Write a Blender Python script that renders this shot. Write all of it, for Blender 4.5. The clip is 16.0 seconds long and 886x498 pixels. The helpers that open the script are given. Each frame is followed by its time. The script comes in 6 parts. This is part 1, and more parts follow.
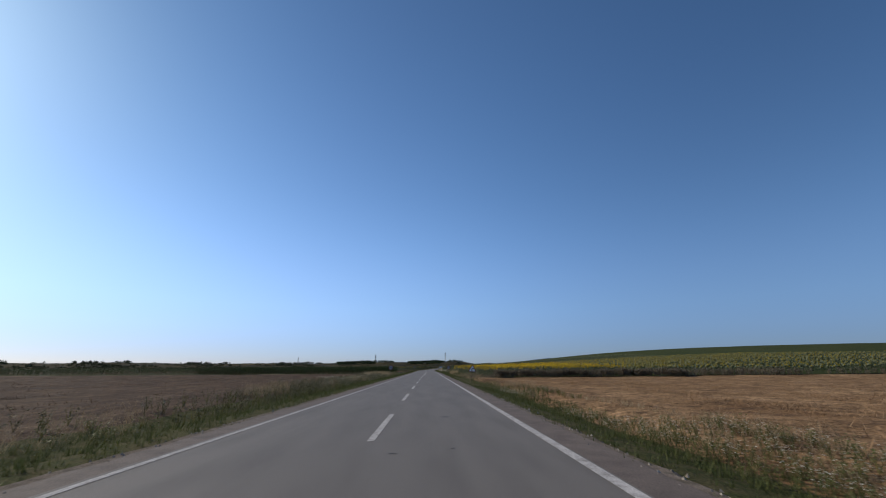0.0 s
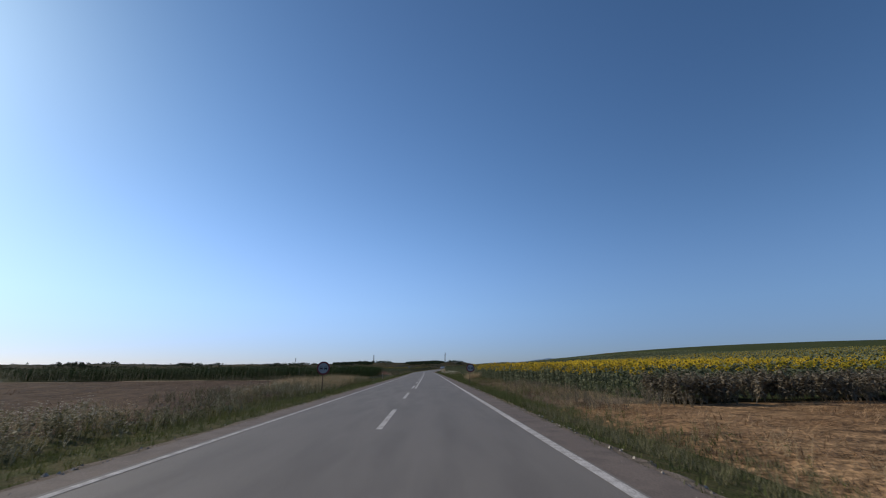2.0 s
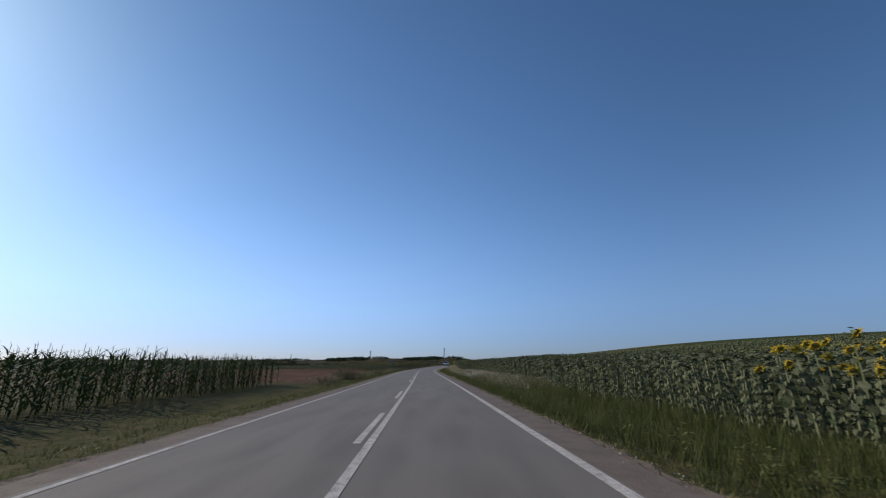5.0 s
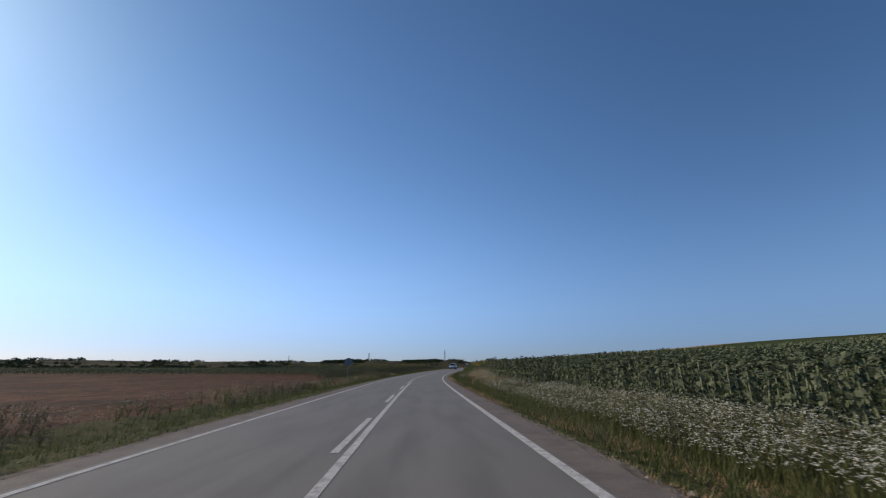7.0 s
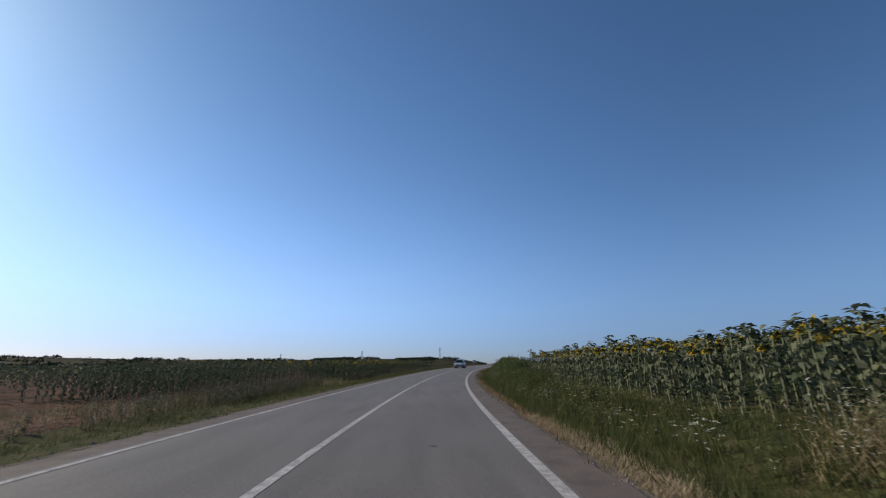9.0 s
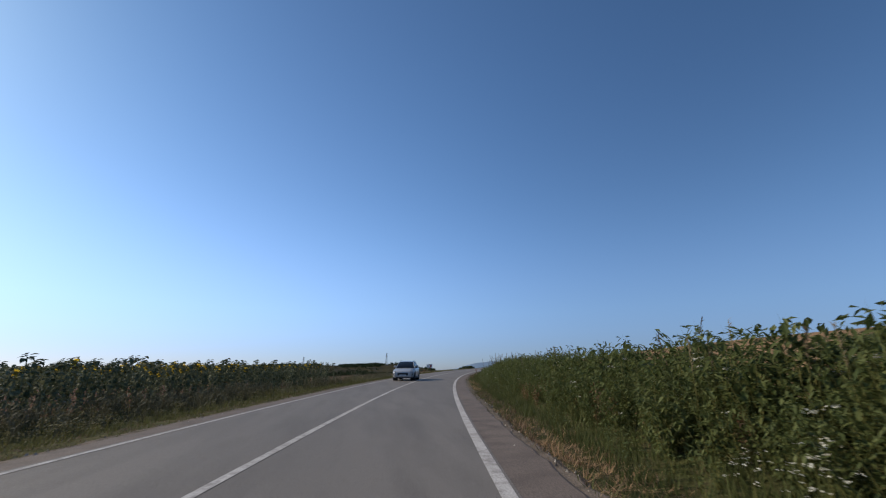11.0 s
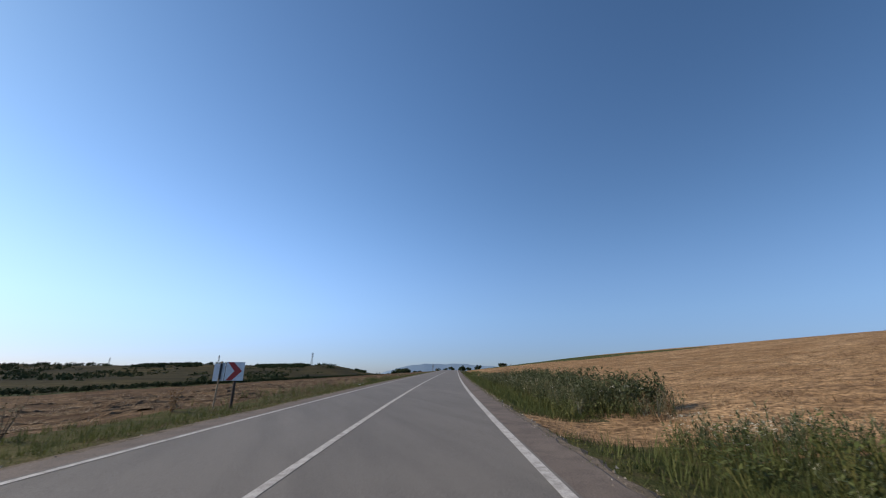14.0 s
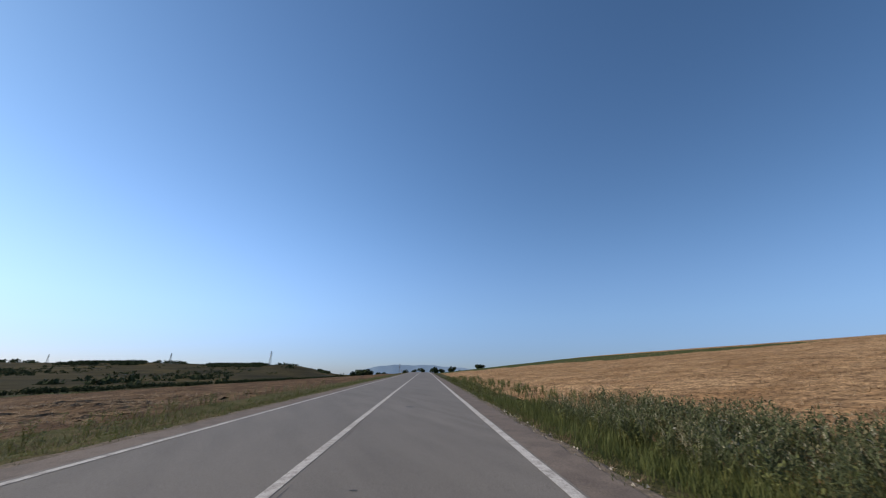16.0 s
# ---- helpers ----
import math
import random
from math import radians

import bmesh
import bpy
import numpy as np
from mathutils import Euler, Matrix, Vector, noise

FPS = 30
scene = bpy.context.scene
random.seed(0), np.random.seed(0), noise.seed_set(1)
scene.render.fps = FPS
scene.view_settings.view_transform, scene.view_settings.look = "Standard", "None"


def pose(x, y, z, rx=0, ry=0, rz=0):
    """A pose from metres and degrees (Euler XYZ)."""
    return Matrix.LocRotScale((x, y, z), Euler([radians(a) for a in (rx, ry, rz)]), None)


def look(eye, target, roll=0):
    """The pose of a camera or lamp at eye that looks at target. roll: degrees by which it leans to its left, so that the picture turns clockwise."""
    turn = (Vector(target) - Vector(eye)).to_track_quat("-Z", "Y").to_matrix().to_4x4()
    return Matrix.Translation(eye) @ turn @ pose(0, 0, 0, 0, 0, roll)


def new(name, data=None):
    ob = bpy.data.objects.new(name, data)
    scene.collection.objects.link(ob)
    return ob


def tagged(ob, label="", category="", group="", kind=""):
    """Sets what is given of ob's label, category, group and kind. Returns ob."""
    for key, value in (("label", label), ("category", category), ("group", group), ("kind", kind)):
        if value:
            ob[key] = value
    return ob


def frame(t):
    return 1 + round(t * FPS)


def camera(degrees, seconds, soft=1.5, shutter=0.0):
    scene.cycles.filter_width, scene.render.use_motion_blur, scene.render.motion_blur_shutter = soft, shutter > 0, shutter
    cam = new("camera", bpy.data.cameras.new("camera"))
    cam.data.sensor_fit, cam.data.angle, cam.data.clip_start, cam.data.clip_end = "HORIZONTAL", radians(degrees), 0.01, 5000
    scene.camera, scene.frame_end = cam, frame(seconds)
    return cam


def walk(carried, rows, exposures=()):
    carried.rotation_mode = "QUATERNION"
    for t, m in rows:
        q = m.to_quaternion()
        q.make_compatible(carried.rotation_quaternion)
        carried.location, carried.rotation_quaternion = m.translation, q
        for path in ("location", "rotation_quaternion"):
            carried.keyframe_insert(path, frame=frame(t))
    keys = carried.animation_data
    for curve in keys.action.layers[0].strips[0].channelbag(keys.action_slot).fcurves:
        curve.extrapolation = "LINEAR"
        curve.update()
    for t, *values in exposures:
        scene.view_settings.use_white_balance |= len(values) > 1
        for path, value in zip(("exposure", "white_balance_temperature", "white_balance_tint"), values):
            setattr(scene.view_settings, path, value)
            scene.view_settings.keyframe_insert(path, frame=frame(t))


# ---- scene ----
cam = camera(97.0, 16.0, soft=1.1, shutter=0.045)


def aim(x, y, z, bearing, pitch, roll):
    """A camera pose from its place, its compass bearing from +y, its pitch and its roll."""
    b, p = radians(bearing), radians(pitch)
    way = Vector((math.sin(b) * math.cos(p), math.cos(b) * math.cos(p), math.sin(p)))
    return look((x, y, z), Vector((x, y, z)) + way, roll)


# seconds, place, bearing, pitch, roll
DRIVE = [
    (0.0, 1.093, 0.000, 1.318, 1.84, 16.88, 0.05),
    (0.5, 1.069, 11.574, 1.318, 1.77, 16.99, 0.23),
    (1.0, 1.004, 23.142, 1.318, 1.82, 16.83, 0.16),
    (1.5, 0.941, 34.705, 1.318, 1.93, 16.95, 0.21),
    (2.0, 1.039, 46.264, 1.318, 1.98, 16.97, -0.08),
    (2.5, 1.075, 57.817, 1.318, 2.01, 16.85, -0.15),
    (3.0, 1.079, 69.365, 1.318, 2.07, 16.91, -0.27),
    (3.5, 1.060, 80.908, 1.318, 2.33, 16.91, -0.24),
    (4.0, 1.034, 92.448, 1.318, 2.06, 16.34, 0.07),
    (4.5, 1.009, 103.983, 1.318, 2.13, 16.40, 0.05),
    (5.0, 0.976, 115.513, 1.318, 2.20, 16.45, 0.03),
    (5.5, 0.932, 127.041, 1.318, 2.24, 16.51, 0.01),
    (6.0, 0.869, 138.566, 1.318, 2.23, 16.57, -0.01),
    (6.5, 0.773, 150.088, 1.318, 2.15, 16.62, -0.02),
    (7.0, 0.792, 161.606, 1.318, 2.15, 16.85, 0.32),
    (7.5, 0.776, 173.118, 1.318, 2.19, 16.47, 0.01),
    (8.0, 0.782, 184.617, 1.318, 2.25, 16.32, 0.14),
    (8.5, 0.887, 196.103, 1.318, 2.42, 16.34, 0.23),
    (9.0, 1.154, 207.570, 1.319, 2.93, 16.61, 0.34),
    (9.5, 1.730, 219.011, 1.338, 4.66, 16.75, 0.18),
    (10.0, 2.641, 230.418, 1.390, 6.63, 16.95, 0.03),
    (10.5, 3.914, 241.787, 1.486, 8.60, 17.18, -0.12),
    (11.0, 5.527, 253.116, 1.625, 10.42, 17.40, -0.28),
    (11.5, 7.461, 264.391, 1.799, 12.25, 17.55, -0.43),
    (12.0, 9.583, 275.626, 1.992, 14.52, 17.56, -0.30),
    (12.5, 12.000, 286.797, 2.188, 16.26, 17.40, -0.22),
    (13.0, 14.628, 297.928, 2.384, 17.15, 17.53, -0.25),
    (13.5, 17.590, 308.996, 2.580, 18.08, 17.48, 0.21),
    (14.0, 20.963, 319.970, 2.776, 19.45, 17.73, 0.51),
    (14.5, 24.609, 330.881, 2.972, 21.02, 18.17, 0.72),
    (15.0, 28.488, 341.730, 3.169, 22.15, 18.25, 1.15),
    (15.5, 32.528, 352.534, 3.365, 23.07, 18.21, 1.21),
    (16.0, 36.638, 363.322, 3.561, 23.65, 17.97, 1.03),
]
walk(cam, [(r[0], aim(*r[1:])) for r in DRIVE], exposures=[(0.0, -0.42, 6550, 10), (9.2, -0.38, 6580, 10), (11.5, -0.14, 6720, 10), (16.0, 0.01, 6860, 10)])

# ---- daylight: low sun ahead and to the side of the road, clear sky ----
SUN_BEARING, SUN_HEIGHT = -66.0, 30.5
world = bpy.data.worlds.new("sky")
scene.world = world
world.use_nodes = True
wn = world.node_tree.nodes
sky = wn.new("ShaderNodeTexSky")
sky.sky_type = "NISHITA"
sky.sun_disc = False
sky.sun_elevation = radians(SUN_HEIGHT)
sky.sun_rotation = radians(SUN_BEARING)
sky.air_density, sky.dust_density, sky.ozone_density = 0.68, 0.36, 1.7
deep = wn.new("ShaderNodeMix")
deep.data_type, deep.blend_type = "RGBA", "MULTIPLY"
deep.inputs["Factor"].default_value = 1.0
deep.inputs[7].default_value = (0.98, 1.16, 1.305, 1.0)
world.node_tree.links.new(sky.outputs["Color"], deep.inputs[6])


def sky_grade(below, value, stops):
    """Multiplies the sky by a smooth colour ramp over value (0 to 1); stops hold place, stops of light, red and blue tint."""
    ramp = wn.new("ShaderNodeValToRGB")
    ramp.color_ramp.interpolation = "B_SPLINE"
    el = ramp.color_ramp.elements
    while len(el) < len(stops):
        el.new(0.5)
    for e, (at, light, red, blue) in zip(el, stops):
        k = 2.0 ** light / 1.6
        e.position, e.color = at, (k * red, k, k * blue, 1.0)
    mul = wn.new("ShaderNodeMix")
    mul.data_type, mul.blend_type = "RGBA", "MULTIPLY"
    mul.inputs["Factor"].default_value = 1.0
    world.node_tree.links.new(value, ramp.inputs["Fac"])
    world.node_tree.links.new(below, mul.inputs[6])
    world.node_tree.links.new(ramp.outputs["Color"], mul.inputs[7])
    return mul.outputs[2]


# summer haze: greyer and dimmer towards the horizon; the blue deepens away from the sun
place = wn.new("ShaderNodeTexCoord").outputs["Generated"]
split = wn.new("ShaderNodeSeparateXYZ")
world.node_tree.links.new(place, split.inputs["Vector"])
sb, sh = radians(SUN_BEARING), radians(SUN_HEIGHT)
TO_SUN = Vector((math.sin(sb) * math.cos(sh), math.cos(sb) * math.cos(sh), math.sin(sh)))
dot = wn.new("ShaderNodeVectorMath")
dot.operation = "DOT_PRODUCT"
dot.inputs[1].default_value = TO_SUN
world.node_tree.links.new(place, dot.inputs[0])
half = wn.new("ShaderNodeMath")
half.operation, half.use_clamp = "MULTIPLY_ADD", True
half.inputs[1].default_value, half.inputs[2].default_value = 0.5, 0.5
world.node_tree.links.new(dot.outputs["Value"], half.inputs[0])
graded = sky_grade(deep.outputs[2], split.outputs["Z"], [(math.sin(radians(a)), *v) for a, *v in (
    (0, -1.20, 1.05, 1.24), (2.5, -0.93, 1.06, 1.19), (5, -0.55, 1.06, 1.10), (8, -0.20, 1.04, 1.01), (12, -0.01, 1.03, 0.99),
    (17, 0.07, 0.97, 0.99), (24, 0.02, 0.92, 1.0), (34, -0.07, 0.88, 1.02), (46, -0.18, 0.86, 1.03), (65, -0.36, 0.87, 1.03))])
graded = sky_grade(graded, half.outputs[0], [(0.5 + 0.5 * math.cos(radians(a)), *v) for a, *v in (
    (130, -0.50, 0.97, 1.02), (115, -0.44, 0.97, 1.02), (105, -0.36, 0.97, 1.02), (90, -0.14, 0.98, 1.02), (75, 0.10, 0.99, 1.02), (60, 0.20, 1.01, 1.0), (45, 0.14, 1.03, 1.0),
    (30, 0.12, 0.98, 1.0), (12, -0.04, 0.95, 1.0))])
rich = wn.new("ShaderNodeVectorMath")
rich.operation = "SCALE"
rich.inputs["Scale"].default_value = 2.56
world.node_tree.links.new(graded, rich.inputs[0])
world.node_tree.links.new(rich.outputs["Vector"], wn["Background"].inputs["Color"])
wn["Background"].inputs["Strength"].default_value = 0.15
sun = new("sun", bpy.data.lights.new("sun", "SUN"))
sun.data.energy, sun.data.angle, sun.data.color = 5.0, radians(0.5), (1.0, 0.89, 0.72)
sun.matrix_world = look((0, 0, 60), Vector((0, 0, 60)) - TO_SUN)

rng = np.random.default_rng(7)

# ---- materials ----


def shader(name):
    m = bpy.data.materials.new(name)
    m.use_nodes = True
    return m, m.node_tree.nodes, m.node_tree.links, m.node_tree.nodes["Principled BSDF"]


def mix_of(nodes, links, fac, a, b):
    """A colour mix node; fac, a and b are sockets or values."""
    n = nodes.new("ShaderNodeMix")
    n.data_type = "RGBA"
    for sock, v in ((n.inputs["Factor"], fac), (n.inputs[6], a), (n.inputs[7], b)):
        if isinstance(v, bpy.types.NodeSocket):
            links.new(v, sock)
        elif isinstance(v, tuple):
            sock.default_value = (*v, 1.0)
        else:
            sock.default_value = v
    return n.outputs[2]


def noise_of(nodes, links, scale, detail=4.0, stretch=(1, 1, 1), low=0.35, high=0.65):
    """Noise in object space between two levels, as a factor from 0 to 1."""
    co = nodes.new("ShaderNodeTexCoord")
    mp = nodes.new("ShaderNodeMapping")
    mp.inputs["Scale"].default_value = stretch
    links.new(co.outputs["Object"], mp.inputs["Vector"])
    nz = nodes.new("ShaderNodeTexNoise")
    nz.inputs["Scale"].default_value, nz.inputs["Detail"].default_value = scale, detail
    links.new(mp.outputs["Vector"], nz.inputs["Vector"])
    rg = nodes.new("ShaderNodeMapRange")
    rg.inputs["From Min"].default_value, rg.inputs["From Max"].default_value = low, high
    links.new(nz.outputs["Fac"], rg.inputs["Value"])
    return rg.outputs["Result"]


def earth(name, a, b, c, coarse=0.05, middle=0.6, fine=9.0, bump=0.6, rough=0.95, stretch=(1, 1, 1), spec=0.03, even=False, low=0.55, high=1.25):
    """Soil, straw or stone: three colours mixed by coarse and middle noise, with a fine grain."""
    m, n, l, p = shader(name)
    col = mix_of(n, l, noise_of(n, l, coarse, 5, stretch), a, b)
    col = mix_of(n, l, noise_of(n, l, middle, 6, stretch, 0.42, 0.7), col, c)
    grain = noise_of(n, l, fine, 6, (1, 1, 1) if even else stretch, 0.25, 0.75)
    dark = mix_of(n, l, grain, (low, low, low), (high, high, high))
    mul = n.new("ShaderNodeMix")
    mul.data_type, mul.blend_type = "RGBA", "MULTIPLY"
    mul.inputs["Factor"].default_value = 1.0
    l.new(col, mul.inputs[6]), l.new(dark, mul.inputs[7])
    l.new(mul.outputs[2], p.inputs["Base Color"])
    p.inputs["Roughness"].default_value = rough
    p.inputs["Specular IOR Level"].default_value = spec
    bp = n.new("ShaderNodeBump")
    bp.inputs["Strength"].default_value, bp.inputs["Distance"].default_value = bump, 0.3 / fine
    l.new(grain, bp.inputs["Height"]), l.new(bp.outputs["Normal"], p.inputs["Normal"])
    return m


def leaf(name, a, b, rough=0.6, through_light=0.3, spec=0.10):
    """Leaves and blades: each island its own shade between two colours, thin enough to let light through."""
    m, n, l, p = shader(name)
    geo = n.new("ShaderNodeNewGeometry")
    col = mix_of(n, l, geo.outputs["Random Per Island"], a, b)
    l.new(col, p.inputs["Base Color"])
    p.inputs["Roughness"].default_value, p.inputs["Specular IOR Level"].default_value = rough, spec
    tr = n.new("ShaderNodeBsdfTranslucent")
    l.new(col, tr.inputs["Color"])
    mx = n.new("ShaderNodeMixShader")
    mx.inputs["Fac"].default_value = through_light
    l.new(p.outputs["BSDF"], mx.inputs[1]), l.new(tr.outputs["BSDF"], mx.inputs[2])
    l.new(mx.outputs["Shader"], n["Material Output"].inputs["Surface"])
    return m


def plain(name, col, rough=0.5, metal=0.0, wear=None, scale=6.0, coat=0.0):
    """Paint, metal, rubber: a colour with stains of another."""
    m, n, l, p = shader(name)
    c2 = wear or tuple(v * 0.75 for v in col)
    l.new(mix_of(n, l, noise_of(n, l, scale, 5, (1, 1, 1), 0.45, 0.8), col, c2), p.inputs["Base Color"])
    p.inputs["Roughness"].default_value, p.inputs["Metallic"].default_value = rough, metal
    p.inputs["Coat Weight"].default_value = coat
    return m


ASPHALT = earth("asphalt", (0.146, 0.131, 0.116), (0.166, 0.149, 0.132), (0.126, 0.113, 0.100), 0.35, 1.6, 95.0, 0.22, 0.72, (1, 0.16, 1), 0.16, True, 0.45, 1.5)
SHOULDER = earth("shoulder_asphalt", (0.150, 0.120, 0.102), (0.172, 0.138, 0.116), (0.118, 0.095, 0.081), 0.3, 2.0, 50.0, 0.3, 0.8, (1, 1, 1), 0.12)
LINE = earth("road_paint", (0.50, 0.475, 0.455), (0.43, 0.41, 0.39), (0.28, 0.26, 0.245), 0.8, 6.0, 40.0, 0.2, 0.7, (1, 1, 1), 0.03, False, 0.6, 1.25)
VERGE = earth("verge_soil", (0.046, 0.053, 0.019), (0.068, 0.068, 0.026), (0.100, 0.082, 0.042), 0.4, 2.5, 22.0, 1.0, 0.95, (1, 1, 1), 0.03, False, 0.35, 1.5)
STRAW_SOIL = earth("stubble_soil", (0.205, 0.119, 0.060), (0.375, 0.235, 0.124), (0.100, 0.062, 0.036), 0.22, 1.4, 7.0, 1.0, 0.95, (0.8, 1, 1), 0.03, True, 0.2, 1.7)
BROWN_SOIL = earth("brown_stubble_soil", (0.058, 0.038, 0.027), (0.096, 0.063, 0.043), (0.145, 0.100, 0.066), 0.12, 0.9, 5.0, 1.0, 0.95, (1, 0.4, 1), 0.03, False, 0.3, 1.35)
GOLD_SOIL = earth("golden_stubble_soil", (0.064, 0.039, 0.024), (0.112, 0.069, 0.040), (0.180, 0.118, 0.068), 0.12, 0.9, 5.0, 1.0, 0.95, (1, 0.4, 1), 0.03, False, 0.3, 1.35)
RED_SOIL = earth("reddish_soil", (0.100, 0.050, 0.032), (0.150, 0.078, 0.050), (0.062, 0.044, 0.028), 0.12, 0.8, 4.0, 1.0, 0.95, (1, 0.4, 1), 0.03, False, 0.35, 1.3)
HILL_STRAW = earth("hill_stubble", (0.238, 0.142, 0.073), (0.385, 0.252, 0.142), (0.118, 0.073, 0.043), 0.22, 1.5, 6.0, 1.0, 0.95, (0.8, 1, 1), 0.03, True, 0.15, 1.8)
SWATH = earth("raked_straw", (0.17, 0.110, 0.066), (0.25, 0.172, 0.106), (0.105, 0.066, 0.042), 0.6, 2.5, 9.0, 1.0, 0.95, (1, 1, 1), 0.03, False, 0.35, 1.35)
CROP_SOIL = earth("crop_soil", (0.05, 0.055, 0.025), (0.07, 0.07, 0.03), (0.09, 0.08, 0.04), 0.2, 1.0, 8.0, 0.8)
CROP_FAR = earth("distant_crop", (0.038, 0.052, 0.020), (0.052, 0.062, 0.024), (0.07, 0.075, 0.026), 0.03, 0.6, 3.0, 1.0)
FAR_LAND = earth("distant_fields", (0.024, 0.021, 0.009), (0.078, 0.060, 0.022), (0.013, 0.014, 0.007), 0.008, 0.02, 0.25, 0.3, 1.0, (1, 0.35, 1))
BARE_SOIL = earth("bare_verge_soil", (0.135, 0.102, 0.068), (0.175, 0.132, 0.09), (0.075, 0.066, 0.038), 0.2, 0.9, 9.0, 1.0)
FRINGE = earth("gravel_fringe", (0.150, 0.120, 0.096), (0.185, 0.150, 0.122), (0.090, 0.076, 0.058), 0.8, 4.0, 40.0, 1.0, 0.95, (1, 1, 1), 0.03, False, 0.45, 1.5)
TRACK = earth("dirt_track", (0.20, 0.15, 0.10), (0.26, 0.20, 0.145), (0.13, 0.10, 0.065), 0.3, 2.0, 20.0, 0.6)
# the haze of distance is put into the mountains' blue base colour
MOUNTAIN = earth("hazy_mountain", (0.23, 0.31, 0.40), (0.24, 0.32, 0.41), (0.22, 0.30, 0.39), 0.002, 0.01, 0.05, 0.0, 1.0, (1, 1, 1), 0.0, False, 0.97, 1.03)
TAR = plain("tar", (0.035, 0.034, 0.034), 0.7)

GRASS = leaf("green_grass", (0.082, 0.086, 0.028), (0.158, 0.146, 0.054))
LUSH = leaf("lush_grass", (0.054, 0.068, 0.021), (0.112, 0.122, 0.042))
DRY = leaf("dry_grass", (0.27, 0.195, 0.108), (0.49, 0.385, 0.235), 0.8)
STRAW = leaf("straw", (0.24, 0.145, 0.076), (0.42, 0.275, 0.155), 0.8, 0.15)
DULL_STRAW = leaf("dull_straw", (0.10, 0.063, 0.040), (0.22, 0.15, 0.098), 0.8, 0.15)
PALE_STRAW = leaf("pale_straw", (0.27, 0.20, 0.125), (0.44, 0.34, 0.23), 0.8, 0.15)
SUN_LEAF = leaf("sunflower_leaf", (0.052, 0.066, 0.034), (0.165, 0.172, 0.104), 0.7, 0.22, 0.05)
SUN_STEM = leaf("sunflower_stem", (0.11, 0.13, 0.07), (0.22, 0.23, 0.14), 0.7, 0.1)
PETAL = leaf("yellow_petal", (0.55, 0.35, 0.02), (0.80, 0.56, 0.06), 0.6, 0.55)
HEAD = leaf("seed_head", (0.22, 0.16, 0.035), (0.38, 0.28, 0.06), 0.8, 0.0)
HEAD_BACK = leaf("flower_back", (0.10, 0.13, 0.05), (0.16, 0.18, 0.08), 0.7, 0.1)
CORN_LEAF = leaf("maize_leaf", (0.024, 0.042, 0.013), (0.058, 0.086, 0.026), 0.6, 0.15, 0.05)
TASSEL = leaf("maize_tassel", (0.16, 0.13, 0.06), (0.26, 0.21, 0.10), 0.8, 0.2)
WEED_LEAF = leaf("weed_leaf", (0.056, 0.076, 0.022), (0.150, 0.168, 0.058), 0.55, 0.4, 0.2)
HERB_LEAF = leaf("herb_leaf", (0.070, 0.086, 0.028), (0.165, 0.172, 0.068), 0.6, 0.3)
PALE_WEED = leaf("pale_weed", (0.098, 0.094, 0.042), (0.226, 0.206, 0.118), 0.65, 0.3)
DEAD_LEAF = leaf("dead_leaf", (0.13, 0.075, 0.04), (0.26, 0.17, 0.09), 0.8, 0.2)
DARK_WEED = leaf("dark_weed", (0.078, 0.076, 0.042), (0.160, 0.144, 0.088), 0.7, 0.2)
BROWN_WEED = leaf("brown_weed", (0.115, 0.098, 0.070), (0.220, 0.184, 0.132), 0.8, 0.2)
WHITE_FLOWER = leaf("white_flower", (0.46, 0.44, 0.34), (0.72, 0.69, 0.58), 0.7, 0.3)
DUSTY = leaf("dusty_weed", (0.050, 0.065, 0.029), (0.122, 0.134, 0.070), 0.7, 0.3)
SEEDS = leaf("pale_seed_heads", (0.20, 0.19, 0.12), (0.38, 0.35, 0.25), 0.8, 0.3)
THISTLE = leaf("thistle_head", (0.10, 0.060, 0.045), (0.22, 0.145, 0.11), 0.8, 0.2)
PINK = leaf("pink_thistle", (0.42, 0.26, 0.27), (0.62, 0.45, 0.46), 0.8, 0.3)
PLUME = leaf("grass_plume", (0.16, 0.115, 0.075), (0.27, 0.20, 0.13), 0.8, 0.2)
TREE_LEAF = leaf("tree_leaf", (0.022, 0.034, 0.016), (0.046, 0.058, 0.028), 0.8, 0.08, 0.03)
CRUMB = leaf("pale_stone", (0.16, 0.135, 0.11), (0.40, 0.36, 0.31), 0.9, 0.0, 0.05)
BARK = plain("bark", (0.10, 0.075, 0.05), 0.9)

SIGN_WHITE = plain("sign_white", (0.72, 0.73, 0.74), 0.35, 0.0, (0.55, 0.55, 0.54), 8.0)
SIGN_RED = plain("sign_red", (0.42, 0.028, 0.022), 0.35, 0.0, (0.30, 0.03, 0.025), 8.0)
# sign white and red with the shade of a backlit sign put into the colour
SIGN_SHADED_WHITE = plain("sign_shaded_white", (0.32, 0.31, 0.30), 0.5, 0.0, (0.24, 0.23, 0.22), 8.0)
SIGN_SHADED_RED = plain("sign_shaded_red", (0.17, 0.018, 0.016), 0.5, 0.0, (0.11, 0.02, 0.02), 8.0)
SIGN_DEEP_RED = plain("sign_deep_red", (0.06, 0.012, 0.013), 0.5)
SIGN_BLACK = plain("sign_black", (0.012, 0.012, 0.014), 0.4)
SIGN_BACK = plain("sign_back_grey", (0.20, 0.21, 0.22), 0.5, 0.6)
POST_METAL = plain("galvanised_post", (0.22, 0.22, 0.22), 0.55, 0.5, (0.15, 0.12, 0.10))
POST_RUST = plain("rusty_post", (0.060, 0.042, 0.032), 0.8, 0.2, (0.10, 0.05, 0.03))
